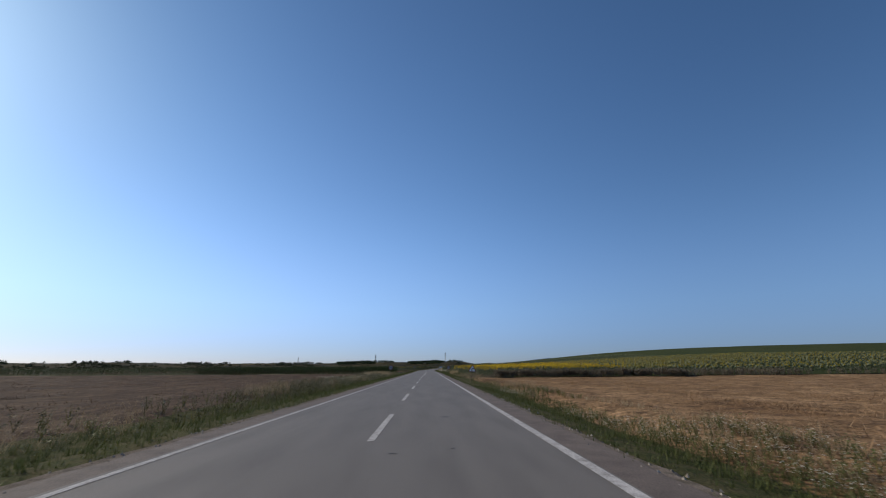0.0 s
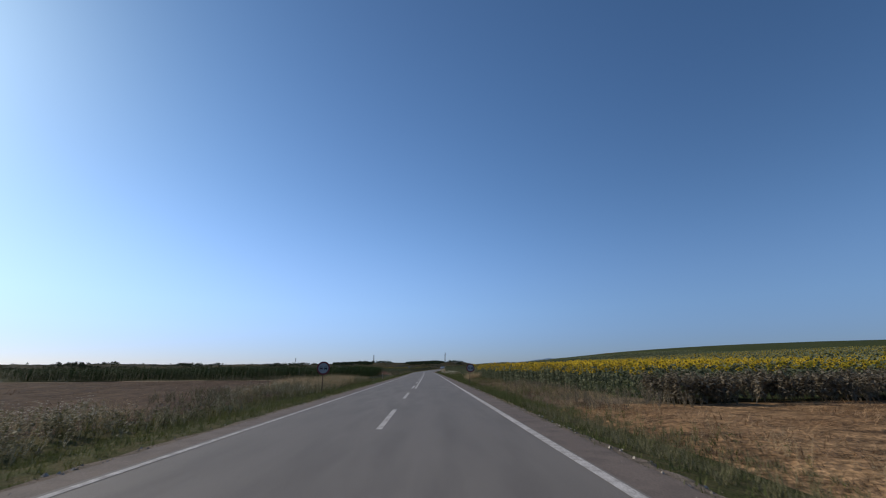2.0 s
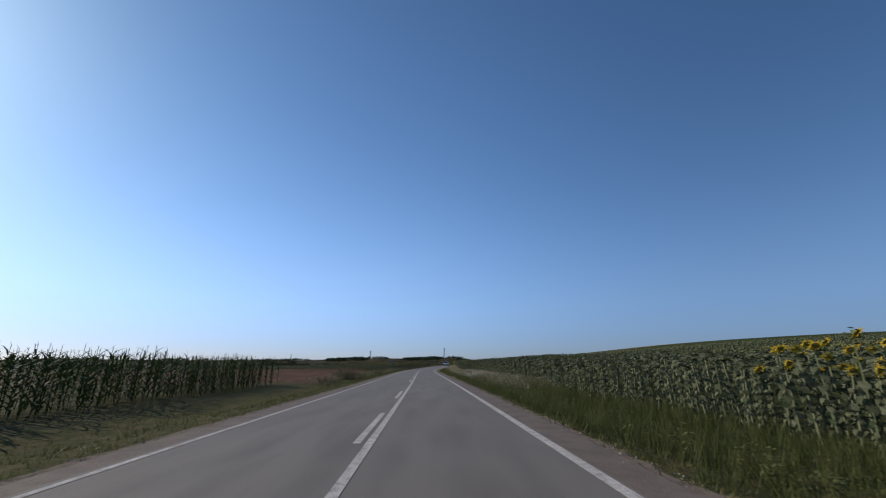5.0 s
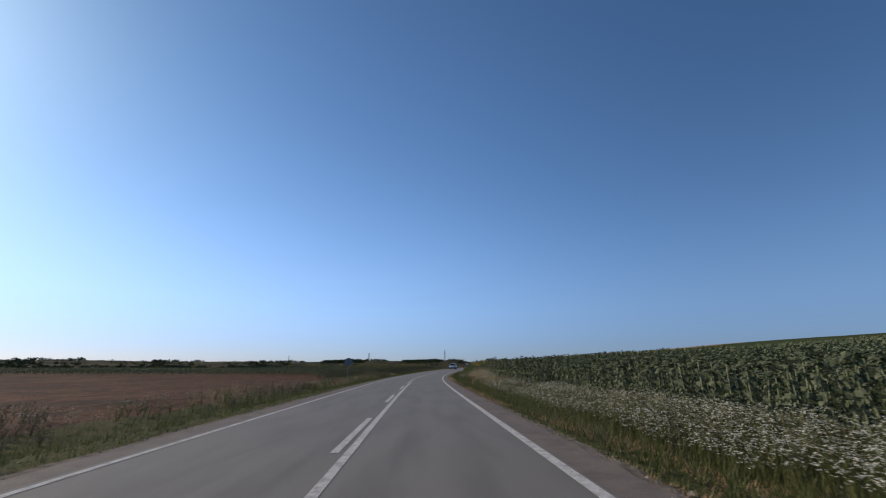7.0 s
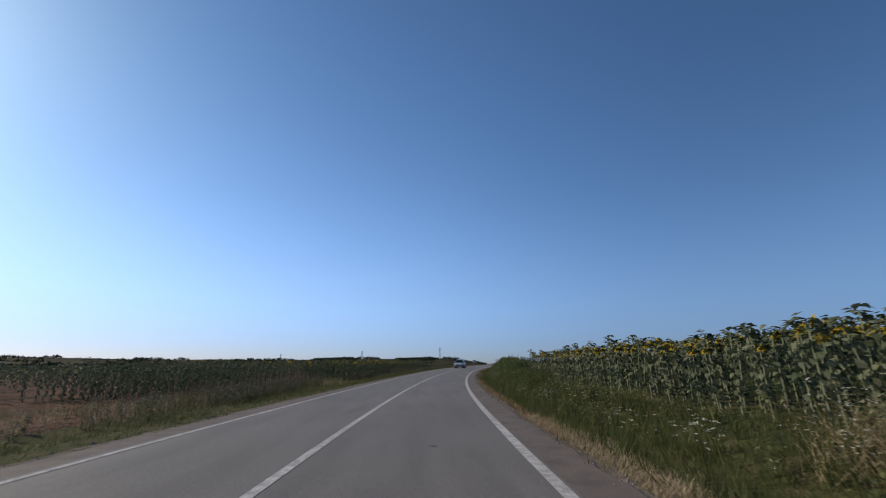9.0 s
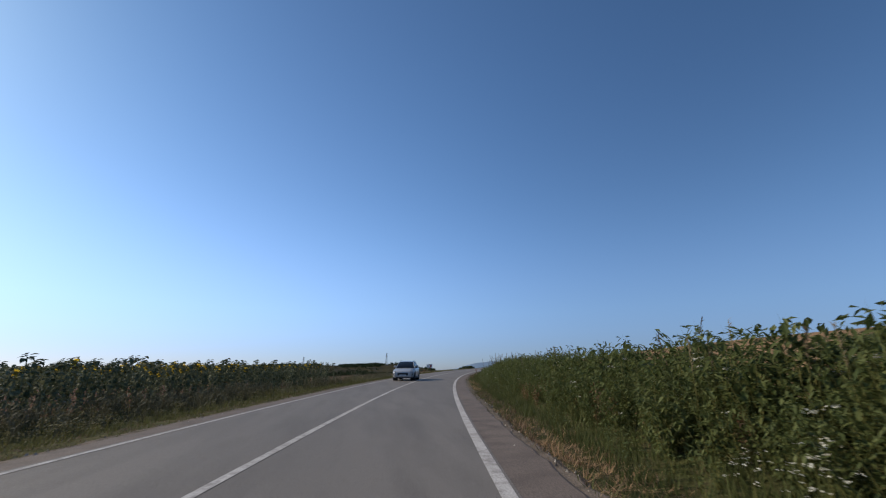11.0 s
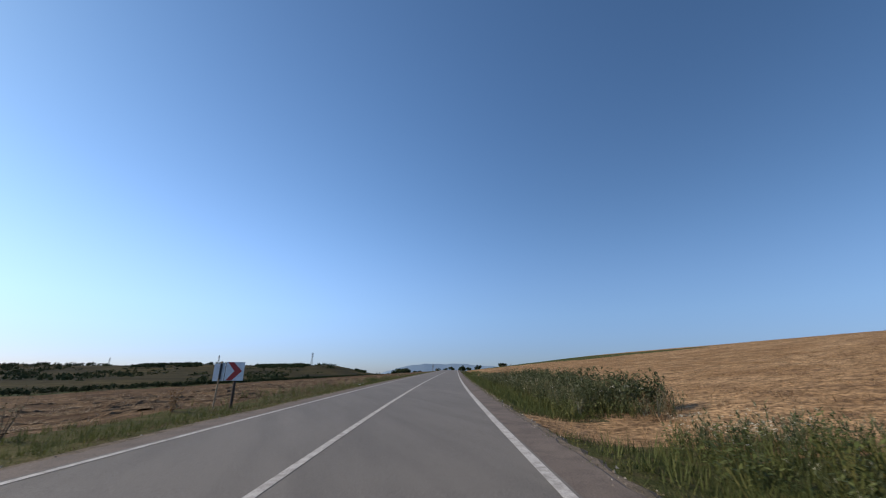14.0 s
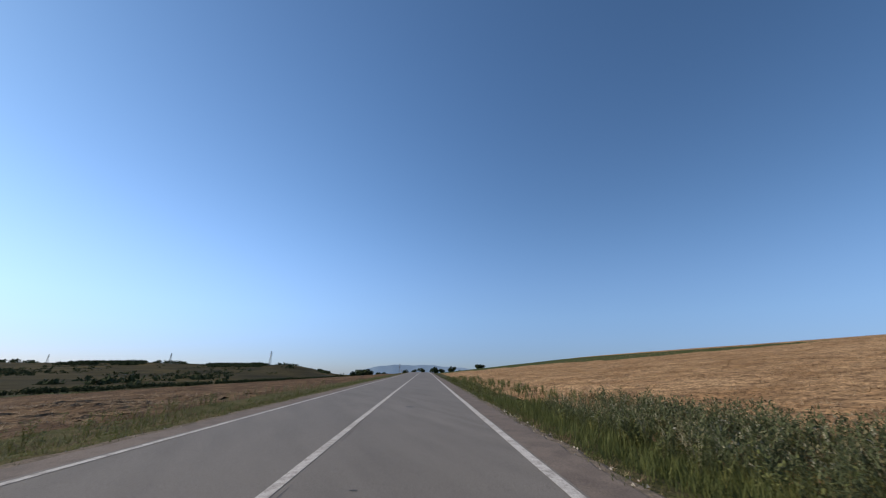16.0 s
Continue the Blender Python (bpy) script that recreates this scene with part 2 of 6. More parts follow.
POST_PALE = plain("weathered_post", (0.36, 0.27, 0.18), 0.9, 0.0, (0.22, 0.16, 0.10))
CAR_PAINT = plain("white_car_paint", (0.31, 0.32, 0.335), 0.3, 0.0, (0.30, 0.31, 0.325), 2.0, 0.6)
CAR_BLACK = plain("black_plastic", (0.015, 0.015, 0.017), 0.45)
RUBBER = plain("tyre_rubber", (0.02, 0.02, 0.02), 0.8)
ALLOY = plain("alloy", (0.14, 0.14, 0.15), 0.35, 0.8)
GLASS = plain("tinted_glass", (0.012, 0.014, 0.018), 0.04)
LAMP_GLASS = plain("headlamp_glass", (0.04, 0.045, 0.05), 0.05, 0.2)
LAMP_WHITE = plain("lamp_reflector", (0.85, 0.88, 0.9), 0.2, 0.3)
LAMP_RED = plain("tail_lamp_red", (0.35, 0.015, 0.012), 0.15)
BAG = plain("pale_yellow_plastic", (0.62, 0.60, 0.22), 0.4)
LITTER = plain("white_plastic", (0.75, 0.75, 0.73), 0.5)

# ---- the road's line and the lie of the land ----
KAPPA = [-0.021, -0.008, 0.001, -0.001, 0.004, -0.009, -0.004, -0.016, -0.035, -0.001, 0.092, 0.222, 0.287,
         0.244, 0.257, 0.307, 0.273, 0.151, 0.066, 0.031, 0.014, 0.0]
LS = np.arange(-3200.0, 5200.0, 1.0)
kap = np.interp(LS, np.arange(len(KAPPA)) * 20.0 - 10.0, KAPPA, 0.0, 0.0) / 100
LTH = np.cumsum(kap)
LTH -= np.interp(0, LS, LTH)
LX, LY = np.cumsum(np.sin(LTH)), np.cumsum(np.cos(LTH))
LX -= np.interp(0, LS, LX)
LY -= np.interp(0, LS, LY)


def step(x, a, b):
    t = np.clip((np.asarray(x, float) - a) / (b - a), 0, 1)
    return t * t * (3 - 2 * t)


LZ = np.cumsum(0.017 * step(LS, 200, 275) * (1 - step(LS, 470, 620)))


def plan(s, u):
    """World x, y of a place s metres along the road and u metres to its right."""
    s, u = np.broadcast_arrays(np.asarray(s, float), np.asarray(u, float))
    th = np.interp(s, LS, LTH)
    near = np.clip(u, -100, 100)
    wide = np.interp(s, [-3000, 4500], [0.0, 0.42])
    far = u - near
    return (np.interp(s, LS, LX) + near * np.cos(th) + far * np.cos(wide),
            np.interp(s, LS, LY) - near * np.sin(th) - far * np.sin(wide))


def lie(s, u):
    """Height of the ground there."""
    s, u = np.broadcast_arrays(np.asarray(s, float), np.asarray(u, float))
    x, y = plan(s, u)
    a = np.abs(u)
    zr = np.interp(s, LS, LZ)
    z = np.where(u > 0, zr, zr * np.exp(-(a / 45) ** 2))
    z = z - 0.05 - 0.28 * step(a, 4.3, 6.4) + 0.16 * step(a, 6.6, 9.0)
    z = z + 0.55 * step(u, 5.4, 7.8) * step(s, 186, 212) * (1 - step(s, 312, 335))
    z = z - 0.3 * step(-u, 6.5, 11) * step(s, 185, 215) - 0.006 * np.clip(-u - 9, 0, 120) * (1 - step(s, 120, 260))
    k = np.interp(s, [0, 58, 90, 120, 180, 240, 300, 360, 420, 500, 600, 800], [0.0, 0.004, 0.03, 0.043, 0.06, 0.077, 0.093, 0.107, 0.115, 0.115, 0.126, 0.122])
    w = np.clip(u - 9, 0, None)
    rise = np.where(w < 68, w, 68 + 103 * (1 - np.exp(-np.clip(w - 68, 0, None) / 103)))
    z = z + k * rise * (1 - 0.75 * step(s, 900, 1700))
    d, b = np.hypot(x, y - 200), np.degrees(np.arctan2(x, y - 200))
    ridge = 26 * step(d, 500, 1600) * (1 - step(b, 4.5, 11.5)) * (np.interp(b, [-60, -34, -20, -8], [0.52, 0.56, 0.74, 0.98]) + 0.06 * np.sin(b / 7.0 + 1) + 0.05 * np.sin(b / 2.3))
    z = z + ridge * step(-u + 0.35 * np.clip(s - 300, 0, None), 60, 400)
    lump = 0.05 * np.sin(x * 0.9 + 1.3 * np.sin(y * 0.37)) + 0.05 * np.sin(y * 0.8 + 1.7 * np.sin(x * 0.41))
    return z + lump * step(a, 5.0, 7.5)


def spot(s, u, up=0.0):
    x, y = plan(s, u)
    return float(x), float(y), float(lie(s, u)) + up


def along(s):
    """Compass bearing of the road there, in degrees."""
    return math.degrees(float(np.interp(s, LS, LTH)))


# ---- mesh helpers ----


def mesh_of(name, verts, faces, mats, index=None, smooth=False):
    """A mesh from arrays of corners and of triangles or quads."""
    me = bpy.data.meshes.new(name)
    verts, faces = np.asarray(verts, np.float32), np.asarray(faces, np.int32)
    n = faces.shape[1]
    me.vertices.add(len(verts))
    me.vertices.foreach_set("co", verts.ravel())
    me.loops.add(faces.size)
    me.loops.foreach_set("vertex_index", faces.ravel())
    me.polygons.add(len(faces))
    me.polygons.foreach_set("loop_start", np.arange(len(faces), dtype=np.int32) * n)
    for m in mats:
        me.materials.append(m)
    if index is not None:
        me.polygons.foreach_set("material_index", np.asarray(index, np.int32))
    me.polygons.foreach_set("use_smooth", np.full(len(faces), smooth))
    me.update(calc_edges=True)
    return me


def part(name, bm, material, parent=None, label="", smooth=False):
    """Links a bmesh as one mesh object, under a thing where one is given."""
    me = bpy.data.meshes.new(name)
    bmesh.ops.recalc_face_normals(bm, faces=bm.faces)
    for f in bm.faces:
        f.smooth = smooth
    bm.to_mesh(me)
    bm.free()
    for m in material if isinstance(material, (list, tuple)) else [material]:
        me.materials.append(m)
    ob = new(name, me)
    ob.parent = parent
    return tagged(ob, label)


def holder(name, m, label, category, group=""):
    ob = new(name)
    ob.empty_display_size = 0.2
    ob.matrix_world = m
    return tagged(ob, label, category, group)


def box(bm, x0, x1, y0, y1, z0, z1, bevel=0.0):
    r = bmesh.ops.create_cube(bm, size=1.0, matrix=Matrix.Translation(((x0 + x1) / 2, (y0 + y1) / 2, (z0 + z1) / 2)) @ Matrix.Diagonal((x1 - x0, y1 - y0, z1 - z0, 1)))
    if bevel:
        es = list({e for v in r["verts"] for e in v.link_edges})
        bmesh.ops.bevel(bm, geom=es, offset=bevel, segments=2, affect="EDGES", profile=0.5)
    return bm


def rod(bm, a, b, r0, r1=None, sides=8):
    a, b = Vector(a), Vector(b)
    m = Matrix.Translation((a + b) / 2) @ (b - a).to_track_quat("Z", "Y").to_matrix().to_4x4()
    bmesh.ops.create_cone(bm, cap_ends=True, segments=sides, radius1=r0, radius2=r0 if r1 is None else r1, depth=(b - a).length, matrix=m)
    return bm


def slab(bm, pts, y0, y1):
    """A flat outline in x and z, given thickness along y."""
    lo = [bm.verts.new((x, y0, z)) for x, z in pts]
    hi = [bm.verts.new((x, y1, z)) for x, z in pts]
    bm.faces.new(lo)
    bm.faces.new(hi[::-1])
    for i in range(len(pts)):
        j = (i + 1) % len(pts)
        bm.faces.new((lo[i], hi[i], hi[j], lo[j]))
    return bm


# ---- ground: one sheet to the horizon ----
US = [4.0, 4.4, 5.0, 5.7, 6.4, 7.2, 8.0, 9.0, 10.5, 12, 15, 19, 25, 29, 33, 36, 42, 45, 52, 60, 66, 73, 80, 87, 94, 105, 112, 120, 130, 140, 152, 165, 178, 190, 230, 290, 350, 420, 500, 580, 660, 750, 840, 930, 1020, 1110, 1200, 1300, 1400, 1500, 1600, 1750, 2000, 2600, 3400]
us = np.array([-v for v in US[::-1]] + [0.0] + US)
ss = np.concatenate([[-3000, -1500, -700, -300, -120, -60], np.arange(-30, 60, 2.0), np.arange(60, 480, 2.0), np.arange(480, 800, 10.0),
                     np.arange(800, 2000, 30.0), np.arange(2000, 3000, 100.0), [3000, 3300, 3700, 4200, 4600]])
gs, gu = np.meshgrid(ss, us, indexing="ij")
gx, gy = plan(gs, gu)
gz = lie(gs, gu)
gv = np.stack([gx, gy, gz], -1).reshape(-1, 3)
ni, nj = gs.shape
ii, jj = np.meshgrid(np.arange(ni - 1), np.arange(nj - 1), indexing="ij")
a0 = (ii * nj + jj).ravel()
gf = np.stack([a0, a0 + nj, a0 + nj + 1, a0 + 1], -1)[:, ::-1]
cs, cu = ((gs[:-1, :-1] + gs[1:, 1:]) / 2).ravel(), ((gu[:-1, :-1] + gu[1:, 1:]) / 2).ravel()
zone = np.full(len(cs), 8)
zone[(np.abs(cu) < 8.0)] = 0
zone[(cu < -8) & (cu > -12) & (cs > 226) & (cs < 298)] = 0
left, right = cu < -8.0, cu > 7.2
near_left, near_right = left & (cu > -230) & ((cu < -12) | (cs < 226) | (cs > 298)), right & (cu < 520)
zone[near_left & (cs < 104)] = 2
zone[left & (cu > -190) & (cs > 108) & (cs < 150)] = 5
zone[near_left & (cs >= 150) & (cs < 226)] = 3
zone[near_left & (cu > -105) & (cu < -12) & (cs >= 226) & (cs < 298)] = 3
zone[near_left & (cu > -36) & (cs >= 298) & (cs < 900)] = 10
zone[(cu < -36) & (cu > -42) & (cs >= 298) & (cs < 900)] = 6
zone[(cu > 6.4) & (cu < 520) & (cs < 64)] = 1
zone[near_right & (cs >= 66) & (cs < 241)] = 5
zone[near_right & (cu > 60) & (cs >= 66) & (cs < 241)] = 6
zone[near_right & (cs >= 241) & (cs < 1500)] = 4
zone[near_right & (cu > 12) & (cs >= 66) & (cs < 250)] = 6
zone[near_right & (cu > 25) & (cs >= 66) & (cs < 280 + np.minimum(1.1 * (cu - 25), 170))] = 6
zone[near_right & (cu < 78) & (cs > np.interp(cu, [20, 35, 46, 60, 80], [515, 497, 464, 450, 440])) & (cs < 700)] = 6
zone[(cu > 7) & (cu < 10) & (cs > 236) & (cs < 331)] = 0
zone[(cu > 4.4) & (cu < 9) & (cs > 331) & (cs < 337)] = 4
zone[(cu > 5.2) & (cu < np.interp(cs, [66, 78, 97], [12, 11, 9])) & (cs > 64) & (cs < 97)] = 9
zone[(cu < -4.4) & (cu > -160) & (cs > 103.5) & (cs < 108)] = 7
ground = new("ground", mesh_of("ground", gv, gf, [VERGE, STRAW_SOIL, BROWN_SOIL, RED_SOIL, HILL_STRAW, CROP_SOIL, CROP_FAR, TRACK, FAR_LAND, BARE_SOIL, GOLD_SOIL], zone, True))
tagged(ground, "rolling farmland with stubble, bare soil and grass verges", "ground", "", "structure")


def ribbon(name, s0, s1, u0, u1, up, mats, label, wobble=0.0, thick=0.0, edge_in=0.0):
    """A strip along the road between two offsets, with a skirt on both sides where it has thickness."""
    n = max(2, int((s1 - s0) / (0.4 if wobble > 0.02 and s1 < 450 else 2.0 if s1 - s0 > 12 else 0.8)) + 1)
    s = np.linspace(s0, s1, n)
    z = np.interp(s, LS, LZ) + up
    wl = wobble * (np.sin(s * 0.9) * 0.5 + rng.uniform(-1, 1, n)) if wobble else 0
    wr = wobble * (np.sin(s * 0.7 + 2) * 0.5 + rng.uniform(-1, 1, n)) if wobble else 0
    cols = []
    if thick:
        cols.append((*plan(s, u0 + wl - 0.22), z - thick))
    cols += [(*plan(s, u0 + wl), z), (*plan(s, u1 + wr), z)]
    if thick:
        cols.append((*plan(s, u1 + wr + 0.22), z - thick))
    k = len(cols)
    v = np.stack([np.stack(c, -1) for c in cols], 1).reshape(-1, 3)
    i, j = np.meshgrid(np.arange(n - 1), np.arange(k - 1), indexing="ij")
    a = (i * k + j).ravel()
    f = np.stack([a, a + 1, a + k + 1, a + k], -1)
    return mesh_of(name, v, f, mats)


road = new("road", ribbon("road", -80, 1200, -3.15, 3.50, 0.0, [ASPHALT], ""))
tagged(road, "worn grey asphalt two-lane country road", "road", "", "structure")
for nm, s0, s1, a, b in (("shoulder", -80, 430, -3.66, -3.0), ("shoulder", -80, 430, 3.35, 4.17), ("shoulder", 430, 1200, -3.62, -3.0), ("shoulder", 430, 1200, 3.35, 4.17)):
    sh_ob = new(nm, ribbon(nm, s0, s1, a, b, -0.004, [SHOULDER], "", 0.045, 0.08))
    sh_ob.parent = road
    tagged(sh_ob, "crumbling reddish-grey paved shoulder")
for a, b in ((4.04, 4.36), (-3.90, -3.55)):
    fr = new("sandy_fringe", ribbon("sandy_fringe", -80, 430, a, b, -0.022, [FRINGE], "", 0.06, 0.08))
    fr.parent = road
    tagged(fr, "sandy gravel fringe beside the asphalt")
for nm, a, b, u, w in (("edge_line", -80, 1200, -3.0, 0.115), ("edge_line", -80, 1200, 3.371, 0.17),
                       ("centre_line", 198.0, 1200, 0.0, 0.14), ("centre_line", 75.0, 199.6, 0.23, 0.14)):
    ln = new(nm, ribbon(nm, a, b, u - w / 2, u + w / 2, 0.005, [LINE], "", 0.004))
    ln.parent = road
    tagged(ln, "worn white painted line")
for e in [12.6 + 9.58 * k for k in range(-8, 14)] + [163.4 + 9.7 * k for k in range(-1, 4)]:
    ln = new("centre_dash", ribbon("centre_dash", e - 4.5, e, -0.07, 0.07, 0.005, [LINE], ""))
    ln.parent = road

# ---- plants as templates: corners, triangles, material numbers ----


class Shape:
    def __init__(self):
        self.v, self.f, self.m = [], [], []

    def tri(self, a, b, c, m):
        i = len(self.v)
        self.v += [a, b, c]
        self.f.append((i, i + 1, i + 2))
        self.m.append(m)

    def strip(self, left_side, right_side, m):
        i, n = len(self.v), len(left_side)
        self.v += list(left_side) + list(right_side)
        for k in range(n - 1):
            a, b, c, d = i + k, i + k + 1, i + n + k, i + n + k + 1
            self.f += [(a, c, d), (a, d, b)]
            self.m += [m, m]

    def done(self):
        return np.array(self.v, np.float32), np.array(self.f, np.int32), np.array(self.m, np.int32)


def blade(sh, base, ang, length, width, bend, m, seg=2, rise=1.0):
    """A grass blade or long leaf that arches over."""
    d = np.array([math.cos(ang), math.sin(ang), 0.0])
    sdir = np.array([-d[1], d[0], 0.0])
    if seg == 1:
        e = np.array(base) + d * (length * bend * 0.8) + np.array([0, 0, length * rise * (1 - 0.45 * min(bend, 1.6))])
        sh.tri(tuple(np.array(base) - sdir * width * 0.55), tuple(np.array(base) + sdir * width * 0.55), tuple(e), m)
        return
    lo, hi = [], []
    for k in range(seg + 1):
        t = k / seg
        p = np.array(base) + d * (length * bend * t ** 1.4) + np.array([0, 0, length * rise * (t - 0.55 * bend * t * t)])
        w = width * (1 - t) ** 0.7 * (0.6 + 0.4 * min(1, 3 * t)) + 0.0008
        lo.append(tuple(p - sdir * w / 2))
        hi.append(tuple(p + sdir * w / 2))
    sh.strip(lo, hi, m)


def stalk(sh, a, b, r, m):
    a, b = np.array(a, float), np.array(b, float)
    pts = [np.array([math.cos(t), math.sin(t), 0]) * r for t in (0.3, 2.4, 4.5)]
    for k in range(3):
        p, q = pts[k], pts[(k + 1) % 3]
        sh.strip([tuple(a + p), tuple(b + p * 0.7)], [tuple(a + q), tuple(b + q * 0.7)], m)


def broad(sh, base, ang, length, width, droop, m, fine=True):
    """A broad leaf on a stalk that arches out, turns down and hangs."""
    d = np.array([math.cos(ang), math.sin(ang), 0.0])
    q = np.array([-d[1], d[0], 0.0])
    z = np.array([0, 0, 1.0])
    o = np.array(base) + d * length * 0.30 + z * length * (0.20 - 0.10 * droop)
    lo, hi, p = [], [], o
    for k, (run, wide) in enumerate(((0.0, 0.5), (0.28, 1.0), (0.36, 0.72), (0.36, 0.0)) if fine else ((0.0, 0.7), (0.5, 0.95), (0.5, 0.0))):
        th = 0.35 - droop * (0.25 + 0.55 * k)
        p = p + (d * math.cos(th) + z * math.sin(th)) * length * run
        tilt = q * math.cos(0.35) - z * 0.34 * (1 if k % 2 else 0.4)
        lo.append(tuple(p - tilt * width * 0.5 * wide))
        hi.append(tuple(p + tilt * width * 0.5 * wide))
    i, n = len(sh.v), len(lo)
    sh.v += lo + hi[:-1]
    for k in range(n - 2):
        sh.f += [(i + k, i + n + k, i + n + k + 1), (i + k, i + n + k + 1, i + k + 1)]
    sh.f.append((i + n - 2, i + 2 * n - 2, i + n - 1))
    sh.m += [m] * (2 * n - 3)


def sunflower_shape(r, level, bloom):
    """0 leaf, 1 stem, 2 petal, 3 seed head, 4 back of the head."""
    sh = Shape()
    nod = bloom < 0.9
    h = r.uniform(1.38, 1.64) if nod else r.uniform(1.28, 1.72)
    top = np.array([r.uniform(-0.06, 0.06), r.uniform(-0.06, 0.06), h])
    face = radians(-100 + r.uniform(-35, 35))
    if level == 0:
        stalk(sh, (0, 0, 0), top * (0.94 if nod else 1.0), 0.016, 1)
        for k in range(23):
            t = (k + 0.5) / 23
            size = (0.175 - 0.08 * abs(t - 0.55)) * r.uniform(0.65, 1.2) * (1.0 if t < 0.86 else 0.62)
            broad(sh, tuple(top * (0.09 + 0.87 * t)), k * 2.4 + r.uniform(-0.4, 0.4), size, size * r.uniform(0.62, 0.82), r.uniform(0.7, 1.6) if t < 0.8 else r.uniform(0.0, 0.8), 0)
        for k in range(8 if nod else 5):
            size = r.uniform(0.12, 0.19) if nod else r.uniform(0.11, 0.16)
            broad(sh, tuple(top * r.uniform(0.88, 1.0)), k * 1.26 + r.uniform(-0.3, 0.3), size, size * 0.7, r.uniform(0.1, 0.9), 0)
        if nod:
            stalk(sh, top * 0.93, top + np.array([math.cos(face) * 0.07, math.sin(face) * 0.07, -0.07]), 0.012, 1)
    else:
        n = (11, 5)[level - 1]
        for k in range(n):
            t = (k + 0.5) / n
            size = (0.20, 0.35)[level - 1] * r.uniform(0.75, 1.2)
            broad(sh, tuple(top * (0.30 + 0.66 * t)), k * 2.4 + r.uniform(-0.4, 0.4), size, size * r.uniform(0.65, 0.85), r.uniform(0.4, 1.5), 0, False)
    d = np.array([math.cos(face), math.sin(face), r.uniform(-1.0, -0.05) if bloom > 0 else r.uniform(-1.6, -0.5)])
    d /= np.linalg.norm(d)
    sx = np.cross(d, [0, 0, 1.0])
    sx /= np.linalg.norm(sx)
    sz = np.cross(sx, d)
    c = top + d * 0.07 + np.array([0, 0, -0.11 if nod else 0.0])
    rad = r.uniform(0.042, 0.062) if bloom > 0 else r.uniform(0.035, 0.05)
    rad *= (1.0, 1.2, 1.3)[level]
    sides = (9, 6, 4)[level]
    ring = [c + rad * (math.cos(2 * math.pi * k / sides) * sx + math.sin(2 * math.pi * k / sides) * sz) for k in range(sides)]
    for k in range(sides):
        a, b = ring[k], ring[(k + 1) % sides]
        sh.tri(tuple(c + d * 0.02), tuple(a), tuple(b), 3 if bloom > 0 else 4)
        sh.tri(tuple(c - d * 0.06), tuple(b), tuple(a), 4)
    if bloom > 0:
        m = (14, 8, 5)[level]
        for k in range(m):
            if r.random() > bloom:
                continue
            t = 2 * math.pi * (k + r.uniform(-0.2, 0.2)) / m
            o = math.cos(t) * sx + math.sin(t) * sz
            q = math.cos(t + 1.57) * sx + math.sin(t + 1.57) * sz
            w = rad * (0.38, 0.7, 1.0)[level]
            e = c + o * rad * r.uniform(2.0, 2.5) + d * r.uniform(-0.01, 0.03)
            sh.tri(tuple(c + o * rad * 0.85 - q * w), tuple(c + o * rad * 0.85 + q * w), tuple(e), 2)
    return sh.done()


def maize_shape(r, level):
    """0 leaf, 1 tassel."""
    sh = Shape()
    h = r.uniform(1.95, 2.35)
    if level == 0:
        stalk(sh, (0, 0, 0), (0, 0, h), 0.013, 0)
    n = (12, 6)[level]
    for k in range(n):
        z = h * ((0.06 + 0.86 * k / n) if level == 0 else (0.2 + 0.74 * k / n))
        blade(sh, (0, 0, z), k * 3.3 + r.uniform(-0.5, 0.5), r.uniform(0.55, 0.8), 0.085 * (1, 1.4)[level], r.uniform(0.7, 1.1), 0, 3 if level == 0 else 2, 0.75)
    for k in range(2):
        blade(sh, (0, 0, h - 0.02), r.uniform(0, 6.3), 0.16, 0.018, r.uniform(0.25, 0.7), 1, 1)
    return sh.done()


def tuft_shape(r, n, length, spread, width, bend=0.5, seg=1):
    sh = Shape()
    for _ in range(n):
        a = r.uniform(0, 6.3)
        blade(sh, (r.uniform(-spread, spread), r.uniform(-spread, spread), -0.02), a, length * r.uniform(0.55, 1.15), width * r.uniform(0.7, 1.3), bend * r.uniform(0.4, 1.5), 0, seg)
    return sh.done()


def crumb_shape(r):
    """A small angular stone."""
    sh = Shape()
    q = r.uniform(0.008, 0.016, 4)
    p = [(q[0], 0, 0), (-q[1] * 0.6, q[1], 0), (-q[2] * 0.5, -q[2], 0), (0.002, 0.001, q[3] * 1.3)]
    for i, j, k in ((0, 1, 3), (1, 2, 3), (2, 0, 3)):
        sh.tri(p[i], p[j], p[k], 0)
    return sh.done()


